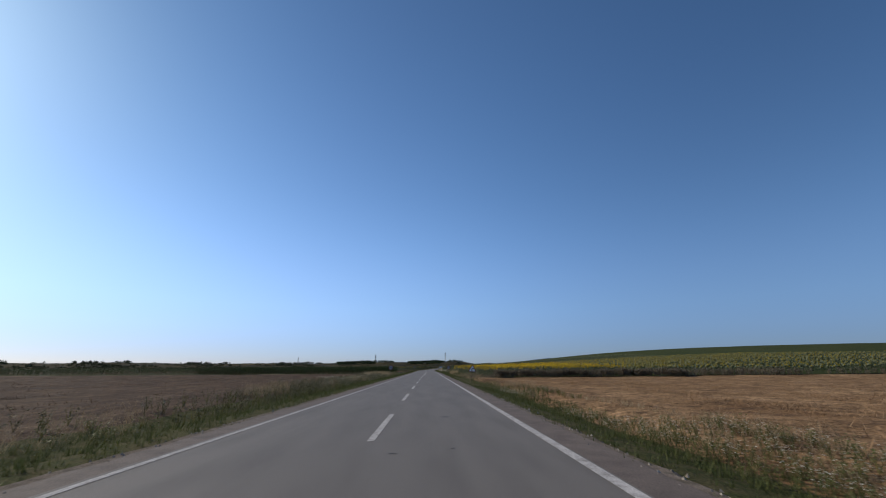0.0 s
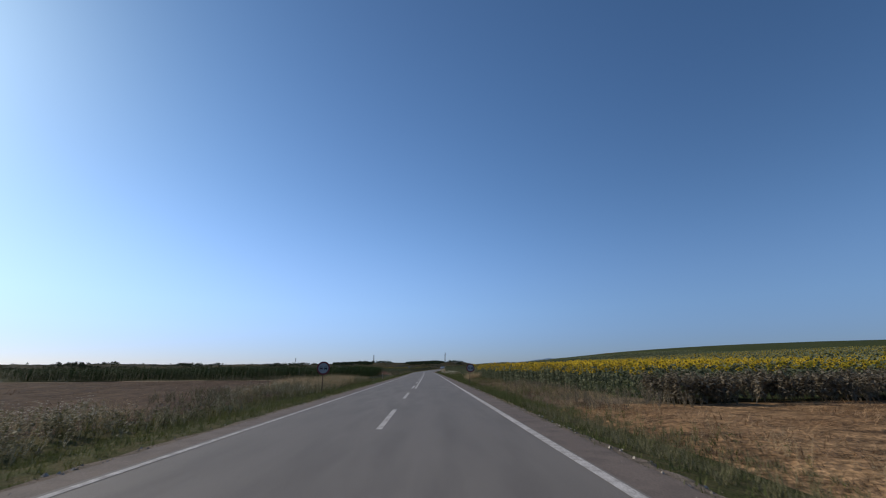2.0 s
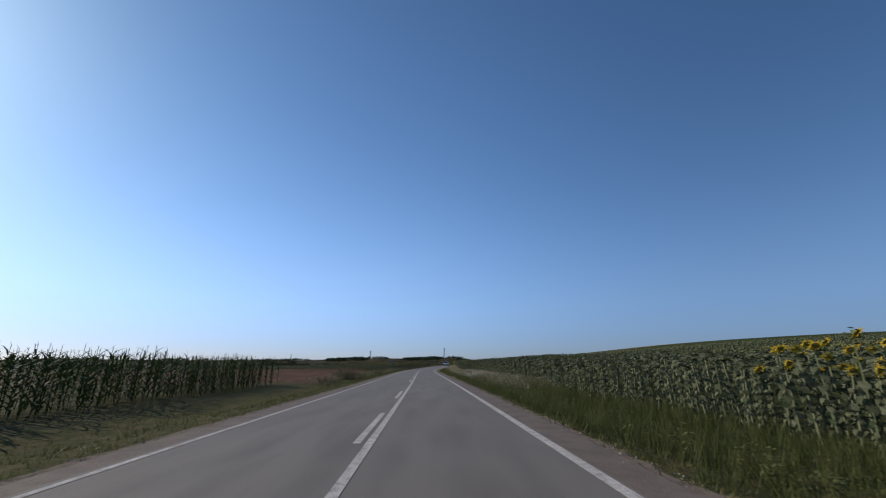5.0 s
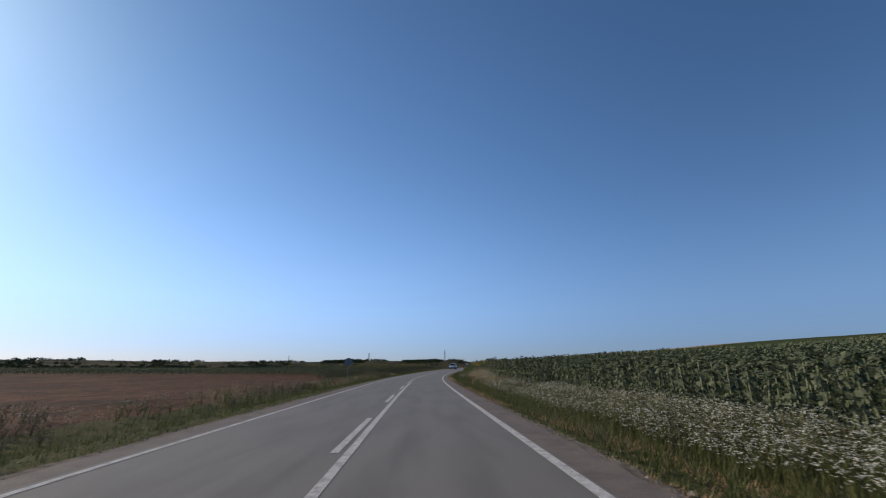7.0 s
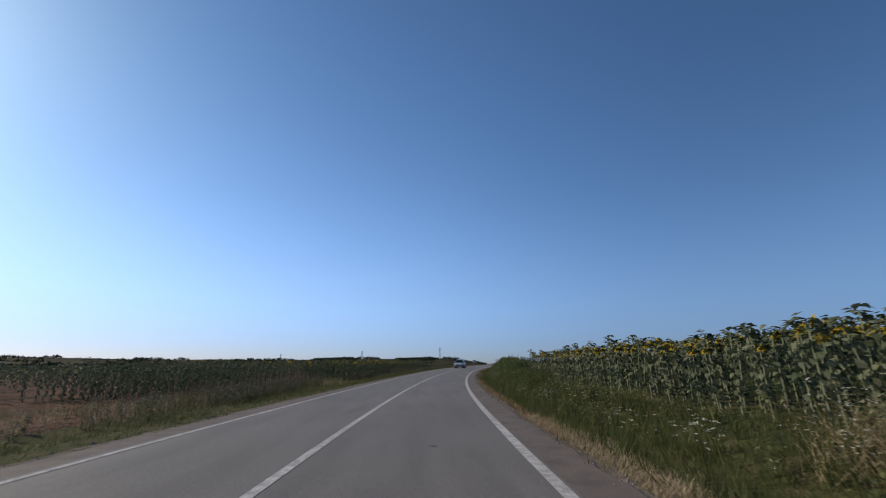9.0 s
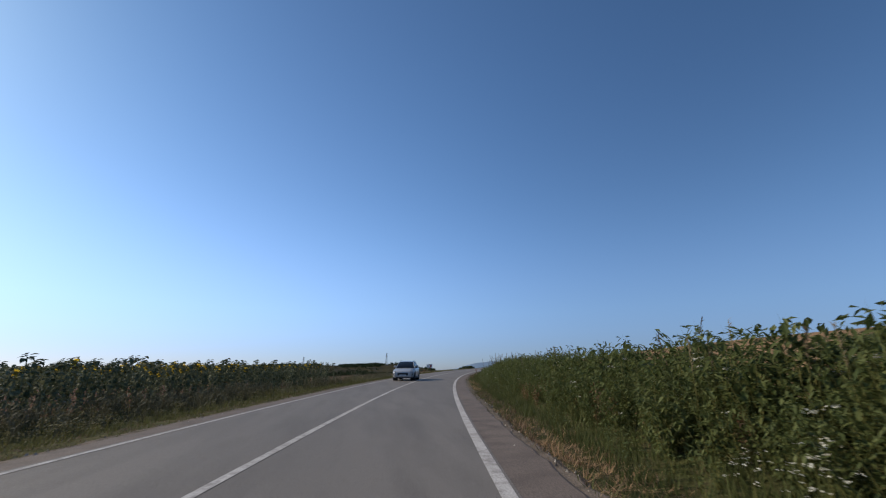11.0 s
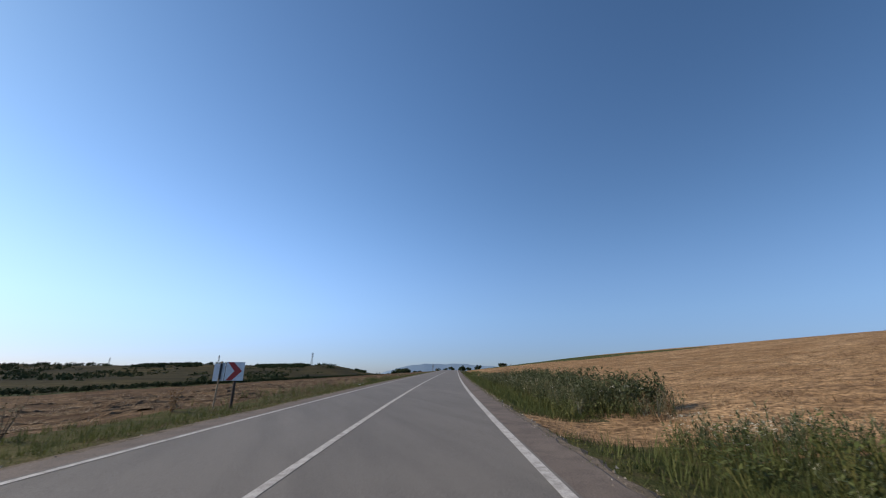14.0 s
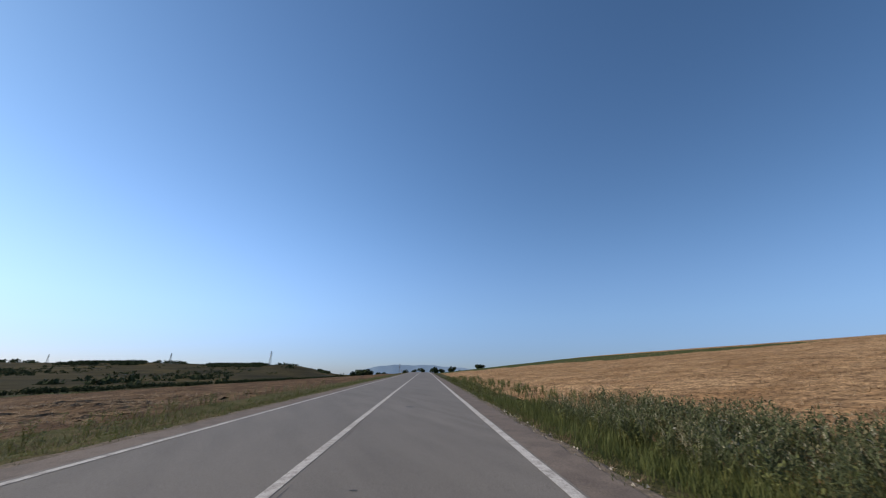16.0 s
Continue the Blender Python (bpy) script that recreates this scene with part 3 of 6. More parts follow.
def umbel_shape(r, h):
    """0 stem, 1 white heads, 2 leaf."""
    sh = Shape()
    for _ in range(6):
        x, y, z = r.uniform(-0.22, 0.22), r.uniform(-0.22, 0.22), h * r.uniform(0.45, 1.1)
        blade(sh, (x * 0.3, y * 0.3, 0), math.atan2(y, x), z, 0.012, 0.15, 0, 1)
        c = np.array([x, y, z * 0.95])
        for _ in range(5):
            p = c + r.uniform(-0.045, 0.045, 3) * np.array([1, 1, 0.3])
            q = r.uniform(0, 6.3)
            w = r.uniform(0.014, 0.027)
            sh.tri(tuple(p + w * np.array([math.cos(q), math.sin(q), 0.3])), tuple(p + w * np.array([math.cos(q + 2.1), math.sin(q + 2.1), 0])),
                   tuple(p + w * np.array([math.cos(q + 4.2), math.sin(q + 4.2), -0.3])), 1)
    for _ in range(6):
        blade(sh, (0, 0, r.uniform(0, h * 0.5)), r.uniform(0, 6.3), r.uniform(0.15, 0.35), 0.03, 0.6, 2, 2)
    return sh.done()


def weed_shape(r, h, n, size):
    """A leafy weed: 0 leaf, 1 stem."""
    sh = Shape()
    tips = []
    for _ in range(5):
        a, t = r.uniform(0, 6.3), r.uniform(0.05, 0.35) * h
        tip = np.array([math.cos(a) * t, math.sin(a) * t, h * r.uniform(0.7, 1.05)])
        sh.tri((-0.008, 0, 0), (0.008, 0.004, 0), tuple(tip), 1)
        tips.append(tip)
    for k in range(n):
        tip = tips[k % 5]
        t = r.uniform(0.15, 1.0) ** 0.7
        p = tip * t + r.uniform(-0.05, 0.05, 3) * h
        a, g = r.uniform(0, 6.3), size * r.uniform(0.6, 1.25)
        d = np.array([math.cos(a), math.sin(a), r.uniform(-0.9, 0.6)])
        q = np.array([-math.sin(a), math.cos(a), r.uniform(-0.4, 0.4)]) * g * r.uniform(0.17, 0.30)
        sh.strip([tuple(p), tuple(p + d * g * 0.45 - q)], [tuple(p + d * g * 0.45 + q), tuple(p + d * g)], 0)
    return sh.done()


def hedge_shape(r, h, sprays, leaves, wide):
    """A leafy shrub-like weed with sprays of narrow hanging leaves: 0 leaf, 1 stem, 2 white flowers."""
    sh = Shape()
    for q in range(7):
        a, t = q * 0.9 + r.uniform(-0.3, 0.3), r.uniform(0.08, 0.36) * h
        tip = np.array([math.cos(a) * t, math.sin(a) * t, h * r.uniform(0.58, 1.05)])
        sh.tri((-0.008, 0, 0), (0.008, 0.004, 0), tuple(tip), 1)
        for k in range(sprays):
            p = tip * (0.06 + 0.94 * (k + r.uniform(0, 0.8)) / sprays)
            b0 = r.uniform(0, 6.3)
            out = np.array([math.cos(b0), math.sin(b0), r.uniform(-0.3, 0.5)]) * r.uniform(0.04, 0.14)
            for j in range(leaves):
                b = b0 + r.uniform(-1.3, 1.3)
                g = wide * r.uniform(0.065, 0.125)
                c = p + out * (0.25 + 0.25 * j)
                e = np.array([math.cos(b) * 0.8, math.sin(b) * 0.8, r.uniform(-1.1, 0.35)])
                w = np.array([-math.sin(b), math.cos(b), r.uniform(-0.5, 0.5)]) * g * r.uniform(0.14, 0.25)
                m = c + e * g * 0.5 + np.array([0, 0, g * 0.10])
                sh.strip([tuple(c), tuple(m - w)], [tuple(m + w), tuple(c + e * g)], 0)
        if q == 0 and r.random() < 0.15:
            for _ in range(16):
                c = tip + np.array([r.uniform(-0.07, 0.07), r.uniform(-0.07, 0.07), r.uniform(0.0, 0.04)])
                b = r.uniform(0, 6.3)
                sh.tri(*(tuple(c + 0.02 * np.array([math.cos(b + n), math.sin(b + n), 0.3 * n - 0.6])) for n in (0, 2.1, 4.2)), 2)
    return sh.done()


def dusty_shape(r, h):
    """A fine grey-green weed: 0 narrow leaves and stems, 1 pale seed heads."""
    sh = Shape()
    for _ in range(6):
        a, t = r.uniform(0, 6.3), r.uniform(0.05, 0.4) * h
        tip = np.array([math.cos(a) * t, math.sin(a) * t, h * r.uniform(0.6, 1.05)])
        sh.tri((-0.006, 0, 0), (0.006, 0.004, 0), tuple(tip), 0)
        for _ in range(6):
            p = tip * r.uniform(0.1, 0.95)
            blade(sh, tuple(p), r.uniform(0, 6.3), r.uniform(0.08, 0.2) * h ** 0.5, 0.026, r.uniform(0.3, 1.2), 0, 1)
        for _ in range(5 if r.random() < 0.4 else 0):
            p = tip * r.uniform(0.82, 1.0) + r.normal(0, 0.015, 3)
            blade(sh, tuple(p), r.uniform(0, 6.3), r.uniform(0.03, 0.06), 0.018, r.uniform(0.2, 1.0), 1, 1)
    return sh.done()


def oat_shape(r, h):
    """Feathery dry grass: thin leaning stems with loose hanging spikelets."""
    sh = Shape()
    for _ in range(7):
        a, t, q = r.uniform(0, 6.3), r.uniform(0.05, 0.55) * h, r.uniform(-0.16, 0.16, 2)
        tip = np.array([math.cos(a) * t + q[0], math.sin(a) * t + q[1], h * r.uniform(0.45, 1.08)])
        foot = np.array([q[0], q[1], 0.0])
        sh.tri(tuple(foot - [0.003, 0, 0]), tuple(foot + [0.003, 0.003, 0]), tuple(tip), 0)
        for _ in range(6):
            p = foot + (tip - foot) * r.uniform(0.35, 1.0)
            blade(sh, tuple(p), r.uniform(0, 6.3), r.uniform(0.05, 0.11), 0.012, r.uniform(0.7, 1.8), 0, 1)
    return sh.done()


def cane_shape(r, h):
    """A leafy clump of tall wild grass with long arching blades."""
    sh = Shape()
    for _ in range(4):
        a, t = r.uniform(0, 6.3), r.uniform(0.02, 0.16) * h
        tip = np.array([math.cos(a) * t, math.sin(a) * t, h * r.uniform(0.7, 1.0)])
        sh.tri((-0.008, 0, 0), (0.008, 0.004, 0), tuple(tip), 0)
        for k in range(8):
            blade(sh, tuple(tip * (0.1 + 0.11 * k)), r.uniform(0, 6.3), r.uniform(0.3, 0.55), r.uniform(0.014, 0.024), r.uniform(0.6, 1.2), 0, 2)
    return sh.done()


def reed_shape(r, h):
    """Tall grass with a drooping plume: 0 leaf, 1 plume."""
    sh = Shape()
    a = r.uniform(0, 6.3)
    lean = r.uniform(0.12, 0.38) * h
    top = np.array([math.cos(a) * lean, math.sin(a) * lean, h])
    stalk(sh, (0, 0, 0), top, 0.006, 0)
    for k in range(6):
        t = 0.1 + 0.11 * k
        blade(sh, tuple(top * t), r.uniform(0, 6.3), r.uniform(0.35, 0.6), 0.03, r.uniform(0.5, 1.0), 0, 3)
    for k in range(26):
        t = 1 - 0.012 * k * r.uniform(0.6, 1.0)
        blade(sh, tuple(top * t), a + r.uniform(-1.2, 1.2), r.uniform(0.08, 0.16), 0.020, r.uniform(0.5, 1.3), 1, 1)
    return sh.done()


def scatter(name, shapes, s, u, size, mats, label, category, up=0.0, lean=0.0, turn=True):
    """Sows copies of the shapes at places along the road, all in one mesh."""
    s, u = np.asarray(s, float), np.asarray(u, float)
    x, y = plan(s, u)
    z = lie(s, u) + up
    which = rng.integers(0, len(shapes), len(s))
    size = np.broadcast_to(size, s.shape)
    V, Fc, M, off = [], [], [], 0
    for k, (v, f, m) in enumerate(shapes):
        idx = np.where(which == k)[0]
        if not len(idx):
            continue
        a = rng.uniform(0, 2 * math.pi, len(idx)) if turn else np.full(len(idx), 0.0) + rng.uniform(-0.3, 0.3, len(idx))
        c, sn = np.cos(a)[:, None], np.sin(a)[:, None]
        k3 = size[idx][:, None]
        px, py, pz = (v[None, :, i] * k3 for i in range(3))
        lx, ly = rng.normal(0, lean, (2, len(idx), 1)) if lean else (0.0, 0.0)
        wx = px * c - py * sn + pz * lx + x[idx][:, None]
        wy = px * sn + py * c + pz * ly + y[idx][:, None]
        V.append(np.stack([wx, wy, pz + z[idx][:, None]], -1).reshape(-1, 3))
        Fc.append((f[None] + (np.arange(len(idx)) * len(v))[:, None, None] + off).reshape(-1, 3))
        M.append(np.tile(m, len(idx)))
        off += len(idx) * len(v)
    ob = new(name, mesh_of(name, np.concatenate(V), np.concatenate(Fc), mats, np.concatenate(M)))
    return tagged(ob, label, category, "", "stuff")


def field(s0, s1, u0, u1, ds, du, jitter=0.3):
    """Places in rows along the road."""
    s, u = np.meshgrid(np.arange(s0, s1, ds), np.arange(u0, u1, du), indexing="ij")
    s, u = s.ravel(), u.ravel()
    return s + rng.uniform(-jitter, jitter, len(s)) * ds, u + rng.uniform(-jitter, jitter, len(u)) * du


def loose(n, s0, s1, u0, u1):
    return rng.uniform(s0, s1, n), rng.uniform(u0, u1, n)


def patchy(s, u, scale, keep, seed=0.0):
    """Keeps places in irregular patches."""
    f = np.sin(s / scale + seed) + np.sin(s / scale * 2.3 + u * 0.9 + seed * 2) * 0.7 + np.sin(u * 1.7 + s / scale * 0.6 + seed) * 0.6
    k = f > np.quantile(f, 1 - keep)
    return s[k], u[k]


# ---- sunflower fields ----
SUNMATS = [SUN_LEAF, SUN_STEM, PETAL, HEAD, HEAD_BACK]
BLOOM0 = [sunflower_shape(rng, 0, 0.95) for _ in range(6)]
GREEN0 = [sunflower_shape(rng, 0, 0.0) for _ in range(6)]
NOD0 = [sunflower_shape(rng, 0, 0.5) for _ in range(5)]
BLOOM1 = [sunflower_shape(rng, 1, 0.95) for _ in range(5)]
GREEN1 = [sunflower_shape(rng, 1, 0.0) for _ in range(5)]
BLOOM2 = [sunflower_shape(rng, 2, 0.6) for _ in range(4)]
GREEN2 = [sunflower_shape(rng, 2, 0.0) for _ in range(4)]


def sunflowers(s0, s1, u0, u1, level, shapes, ds, du, label="sunflowers in flower on a low hill", big=1.0):
    s, u = field(s0, s1, u0, u1, ds, du)
    k = (u < 0) | (u > np.interp(s, [66, 72, 76, 80, 88, 98, 104], [12.0, 11.2, 10.6, 9.8, 9.1, 8.9, 8.0]))
    s, u = s[k], u[k]
    scatter("sunflower_field", shapes, s, u, big * rng.uniform(0.88, 1.1, len(s)), SUNMATS, label, "sunflowers", 0.0, 0.05, False)


PALE = "tall green sunflowers with few yellow petals left"
FEW0, FEW1 = NOD0[:2] + GREEN0[:4], BLOOM1[:1] + GREEN1[:3]
BL = "tall sunflowers in flower with broad green leaves"
sunflowers(66.5, 84, 9.0, 12.6, 0, BLOOM0, 0.42, 0.7, BL, 1.03)
sunflowers(84, 98, 9.0, 12.6, 0, BLOOM0, 0.42, 0.7, BL, 1.10)
sunflowers(98, 125, 8.9, 12.0, 0, BLOOM0, 0.42, 0.7, BL, 1.18)
sunflowers(125, 140, 8.8, 11.6, 0, GREEN0, 0.42, 0.7, PALE, 1.05)
sunflowers(140, 187, 9.6, 12.4, 0, GREEN0, 0.42, 0.7, PALE, 1.10)
sunflowers(187, 205, 8.4, 11.2, 0, GREEN0, 0.42, 0.7, PALE, 1.17)
sunflowers(205, 214, 7.8, 10.6, 0, FEW0, 0.42, 0.7, PALE, 1.17)
sunflowers(214, 239, 7.6, 11.0, 0, NOD0 + GREEN0[:2], 0.42, 0.7, "tall sunflowers with heavy nodding heads and drooping leaves", 1.14)
sunflowers(66, 98, 12.6, 34, 1, BLOOM1, 0.75, 0.85, BL, 1.05)
sunflowers(98, 125, 12.0, 34, 1, BLOOM1, 0.75, 0.85, BL, 1.15)
sunflowers(125, 187, 12.0, 34, 1, GREEN1, 0.85, 0.95, PALE, 1.12)
sunflowers(187, 214, 10.8, 34, 1, GREEN1, 0.85, 0.95, PALE, 1.18)
sunflowers(214, 239, 11.0, 34, 1, FEW1, 0.7, 0.85, PALE, 1.17)
sunflowers(66, 172, 34, 135, 2, BLOOM2, 1.35, 1.35)
sunflowers(172, 232, 34, 110, 2, GREEN2, 1.5, 1.5, PALE)
sunflowers(227, 246, -17.5, -12.5, 0, GREEN0, 0.5, 0.75, PALE)
sunflowers(246, 297, -13.0, -9.6, 0, FEW0, 0.5, 0.75, PALE, 1.28)
sunflowers(227, 246, -38.0, -17.5, 1, GREEN1, 0.95, 1.0, PALE, 1.0)
sunflowers(246, 255, -38.0, -13.0, 1, GREEN1, 0.95, 1.0, PALE, 1.15)
sunflowers(255, 297, -38.0, -13.0, 1, FEW1, 0.95, 0.9, PALE, 1.28)
sunflowers(227, 297, -105.0, -38.0, 2, GREEN2, 1.4, 1.4, PALE, 0.95)

# ---- maize ----
MAIZE0, MAIZE1 = [maize_shape(rng, 0) for _ in range(6)], [maize_shape(rng, 1) for _ in range(5)]
for a, b, c, d, lv, e, g in ((109, 112, -60, -9.5, MAIZE0, 0.6, 0.24), (109, 111, -150, -60, MAIZE0, 0.8, 0.45), (112, 148, -12.5, -9.5, MAIZE0, 0.3, 0.75),
                             (112, 148, -60, -12.5, MAIZE1, 0.95, 0.75), (111, 148, -150, -60, MAIZE1, 1.2, 1.0)):
    s, u = field(a, b, c, d, e, g)
    scatter("maize_field", lv, s, u, rng.uniform(0.82, 0.96, len(s)), [CORN_LEAF, TASSEL], "dense dark green maize with pale tassels", "maize", 0.0, 0.04)

# ---- verges ----
SHORT = [tuft_shape(rng, 6, 0.16, 0.12, 0.018, 0.7) for _ in range(5)]
LONG = [tuft_shape(rng, 8, 0.42, 0.12, 0.017, 0.5) for _ in range(5)]
TALL = [tuft_shape(rng, 9, 0.75, 0.14, 0.013, 0.4) for _ in range(5)]
UMBEL = [umbel_shape(rng, 0.75) for _ in range(5)]
WEED = [weed_shape(rng, 0.6, 64, 0.10) for _ in range(5)]
HEDGE = [hedge_shape(rng, 1.15, 11, 3, 1.0) for _ in range(8)]
BACK = [hedge_shape(rng, 1.15, 10, 2, 1.35) for _ in range(6)]
SCRUB = [weed_shape(rng, 1.05, 150, 0.15) for _ in range(4)]
HERB = [weed_shape(rng, 0.45, 36, 0.062) for _ in range(6)]
REED = [reed_shape(rng, 1.9) for _ in range(5)]
DUST = [dusty_shape(rng, 0.7) for _ in range(5)]
OAT = [oat_shape(rng, 0.9) for _ in range(5)]
CANE = [cane_shape(rng, 1.35) for _ in range(5)]
STUB = [tuft_shape(rng, 6, 0.11, 0.22, 0.013, 0.9, 1) for _ in range(4)]
CLIP = [tuft_shape(rng, 10, 0.22, 0.13, 0.012, 1.6) for _ in range(4)]
CHAFF = [tuft_shape(rng, 12, 0.42, 0.34, 0.018, 1.5, 1) for _ in range(4)]


def grass(n, s0, s1, u0, u1, shapes, m, label, size=(0.7, 1.3), keep=1.0, scale=9.0, seed=0.0, cat="grass", name="grass", lean=0.1):
    s, u = loose(n, s0, s1, u0, u1)
    if u0 > 0 and m not in (DRY, STRAW):
        k = (s < 332.0 + 0.5 * np.sin(u * 3)) | (s > 336.2 + 0.4 * np.sin(u * 2))
        s, u = s[k], u[k]
    if keep < 1:
        s, u = patchy(s, u, scale, keep, seed)
    scatter(name, shapes, s, u, rng.uniform(*size, len(s)), m if isinstance(m, list) else [m], label, cat, 0.0, lean)


GL, DL = "short green roadside grass", "pale dry bleached roadside grass"
KL, TL = "knee-high green roadside grass", "tall green roadside grass"
UMB = [GRASS, WHITE_FLOWER, LUSH]
CARROT = "white wild carrot flowers in tall grass"
LW, TD = "leafy green roadside weeds", "tall dark green roadside grass"
FLAT, CLP = "flattened brown grass in the verge", "dry yellow clippings along the verge"
# both edges of the asphalt
grass(2600, -8, 64, 4.15, 7.2, SHORT, LUSH, GL)
grass(900, 64, 97, 4.15, 7.0, SHORT, LUSH, GL, (0.6, 1.2), 0.7, 4.0)
grass(9500, 97, 400, 4.15, 7.0, SHORT, LUSH, GL)
grass(600, 400, 440, 4.15, 7.0, SHORT, LUSH, GL)
grass(8500, -8, 400, -7.0, -3.85, SHORT, LUSH, GL)
grass(7500, 60, 390, -5.8, -3.85, SHORT, GRASS, GL, (0.5, 1.0))
grass(6000, 100, 390, 4.4, 6.0, SHORT, GRASS, GL, (0.5, 1.0))
grass(600, 400, 440, -7.0, -3.65, SHORT, LUSH, GL)
grass(7500, 60, 400, 4.15, 4.55, CLIP, DRY, "dry yellow clippings along the asphalt", (0.25, 0.5), 0.7, 3.0)

STONE = [crumb_shape(rng) for _ in range(5)]
for a, b, lo, hi in ((-8, 400, 3.95, 4.5), (-8, 400, -4.0, -3.5)):
    s, u = loose(4500, a, b, lo, hi)
    scatter("gravel", STONE, s, u, rng.uniform(0.5, 2.0, len(s)) ** 1.5, [CRUMB], "small pale stones and crumbs along the asphalt", "gravel", 0.02)

# along the first stubble field
grass(1700, -8, 34, 5.2, 7.4, LONG, LUSH, KL, (0.35, 0.75))
grass(900, -4, 36, 6.4, 9.4, OAT, DRY, DL, (0.3, 0.6), 0.6, 4.0, 0.2, "dry grass", "dry_grass")
grass(900, -4, 36, 6.0, 9.0, CLIP, DULL_STRAW, FLAT, (0.7, 1.4), 0.7, 5.0, 0.8, "dry grass", "dry_grass")
grass(900, -4, 34, 5.8, 8.9, HERB, [HERB_LEAF, GRASS], LW, (0.45, 0.9), 0.8, 5.0, 1.2, "weeds", "weeds")
grass(1500, -6, 30, 5.8, 8.8, UMBEL, UMB, "small white daisies in the grass", (0.3, 0.55), 0.6, 5.0, 1.2, "wild flowers", "wild_flowers")
grass(450, -8, 40, 8.4, 9.6, LONG, DRY, DL, (0.4, 0.8), 0.7, 9.0, 0.9, "dry grass", "dry_grass")
grass(2400, 34, 64, 4.8, 7.2, LONG, PALE_WEED, KL, (0.35, 0.75))
grass(500, 30, 64, 5.2, 7.8, HERB, [HERB_LEAF, GRASS], LW, (0.4, 0.9), 0.6, 5.0, 0.4, "weeds", "weeds")
grass(1200, 34, 66, 6.6, 9.6, CLIP, DULL_STRAW, FLAT, (0.8, 1.6), 0.7, 6.0, 0.3, "dry grass", "dry_grass")
grass(700, 26, 66, 6.8, 9.4, OAT, DRY, DL, (0.35, 0.7), 0.5, 5.0, 0.9, "dry grass", "dry_grass")

# across the road: green at the asphalt, then bleached grass in patches
grass(4600, -8, 104, -7.6, -4.0, LONG, LUSH, KL, (0.35, 0.75))
grass(900, -4, 104, -8.2, -5.4, HERB, [HERB_LEAF, GRASS], LW, (0.5, 1.1), 0.6, 6.0, 1.7, "weeds", "weeds")
grass(2600, 8, 84, -10.8, -6.8, OAT, DRY, DL, (0.4, 0.85), 0.36, 4.0, 0.5, "dry grass", "dry_grass", 0.25)
grass(700, 38, 84, -10.5, -6.2, HERB, [PALE_WEED, SEEDS], "grey-green leafy weeds in the dry verge", (0.8, 1.5), 0.55, 3.0, 1.5, "weeds", "weeds")
grass(900, -4, 60, -9.0, -5.6, HERB, [DARK_WEED, GRASS], LW, (0.7, 1.5), 0.7, 5.0, 2.9, "weeds", "weeds")
grass(1400, 14, 84, -11.5, -6.6, DUST, [DARK_WEED, SEEDS], "dusty grey-green roadside weeds", (0.5, 1.0), 0.5, 6.0, 1.7, "weeds", "weeds")
grass(1300, 44, 92, -12.0, -7.2, UMBEL, [PALE_WEED, WHITE_FLOWER, PALE_WEED], "grey-green weeds with small white flowers", (0.45, 0.8), 0.5, 4.0, 0.8, "wild flowers", "wild_flowers")
grass(3600, 80, 103.5, -12.5, -7.0, OAT, DRY, "bleached grass bent by the wind", (0.4, 1.0), 0.75, 2.6, 0.4, "dry grass", "dry_grass", 0.28)
grass(1600, 80, 103.5, -12.5, -7.2, CLIP, PALE_STRAW, "bleached grass bent by the wind", (1.0, 2.2), 0.6, 2.0, 2.4, "dry grass", "dry_grass", 0.2)
grass(700, 80, 103.5, -12.0, -6.8, DUST, [PALE_WEED, SEEDS], "grey-green weeds among bleached grass", (0.5, 1.1), 0.5, 2.4, 1.9, "weeds", "weeds", 0.15)
grass(420, 84, 103.5, -8.4, -6.2, HERB, [PALE_WEED, GRASS], LW, (0.7, 1.5), 0.7, 5.0, 0.3, "weeds", "weeds")
grass(500, 103, 109, -40, -5, SHORT, GRASS, "sparse grass on a dirt track", (0.5, 1.0), 0.6, 5.0)
grass(420, 105.5, 109.2, -30, -8.5, DUST, [DARK_WEED, SEEDS], "low weeds along the foot of the maize", (0.4, 0.9), 0.7, 5.0, 0.3, "weeds", "weeds")

# the wide rough verge before the sunflowers
grass(2400, 62, 104, 4.5, 6.6, LONG, LUSH, KL, (0.4, 0.9), 0.8, 5.0, 0.9)
grass(1900, 62, 104, 6.0, 11.0, LONG, PALE_WEED, KL, (0.4, 0.9), 0.6, 4.0, 2.1)
grass(500, 66, 104, 5.6, 9.4, HERB, [HERB_LEAF, GRASS], LW, (0.5, 1.2), 0.6, 3.0, 0.8, "weeds", "weeds")
grass(3200, 62, 102, 5.6, 11.4, CLIP, DULL_STRAW, FLAT, (0.8, 1.7), 0.6, 6.0, 0.3, "dry grass", "dry_grass")
grass(900, 64, 100, 6.8, 11.2, CHAFF, DULL_STRAW, "broken dry stalks on bare soil", (0.5, 0.9), 0.6, 4.0, 1.1, "dry grass", "dry_grass")
grass(380, 62, 84, 7.6, 12, DUST, [BROWN_WEED, PALE_WEED], "brownish weeds before the sunflowers", (0.5, 1.0), 0.6, 3.0, 0.3, "weeds", "weeds")
grass(800, 84, 104, 6.0, 8.8, OAT, PLUME, "brown dry grass round the foot of a sign", (0.3, 0.65), 0.55, 3.0, 0.4, "dry grass", "dry_grass")
grass(420, 62, 100, 6.6, 9.6, OAT, DRY, DL, (0.4, 0.9), 0.4, 4.0, 1.4, "dry grass", "dry_grass")
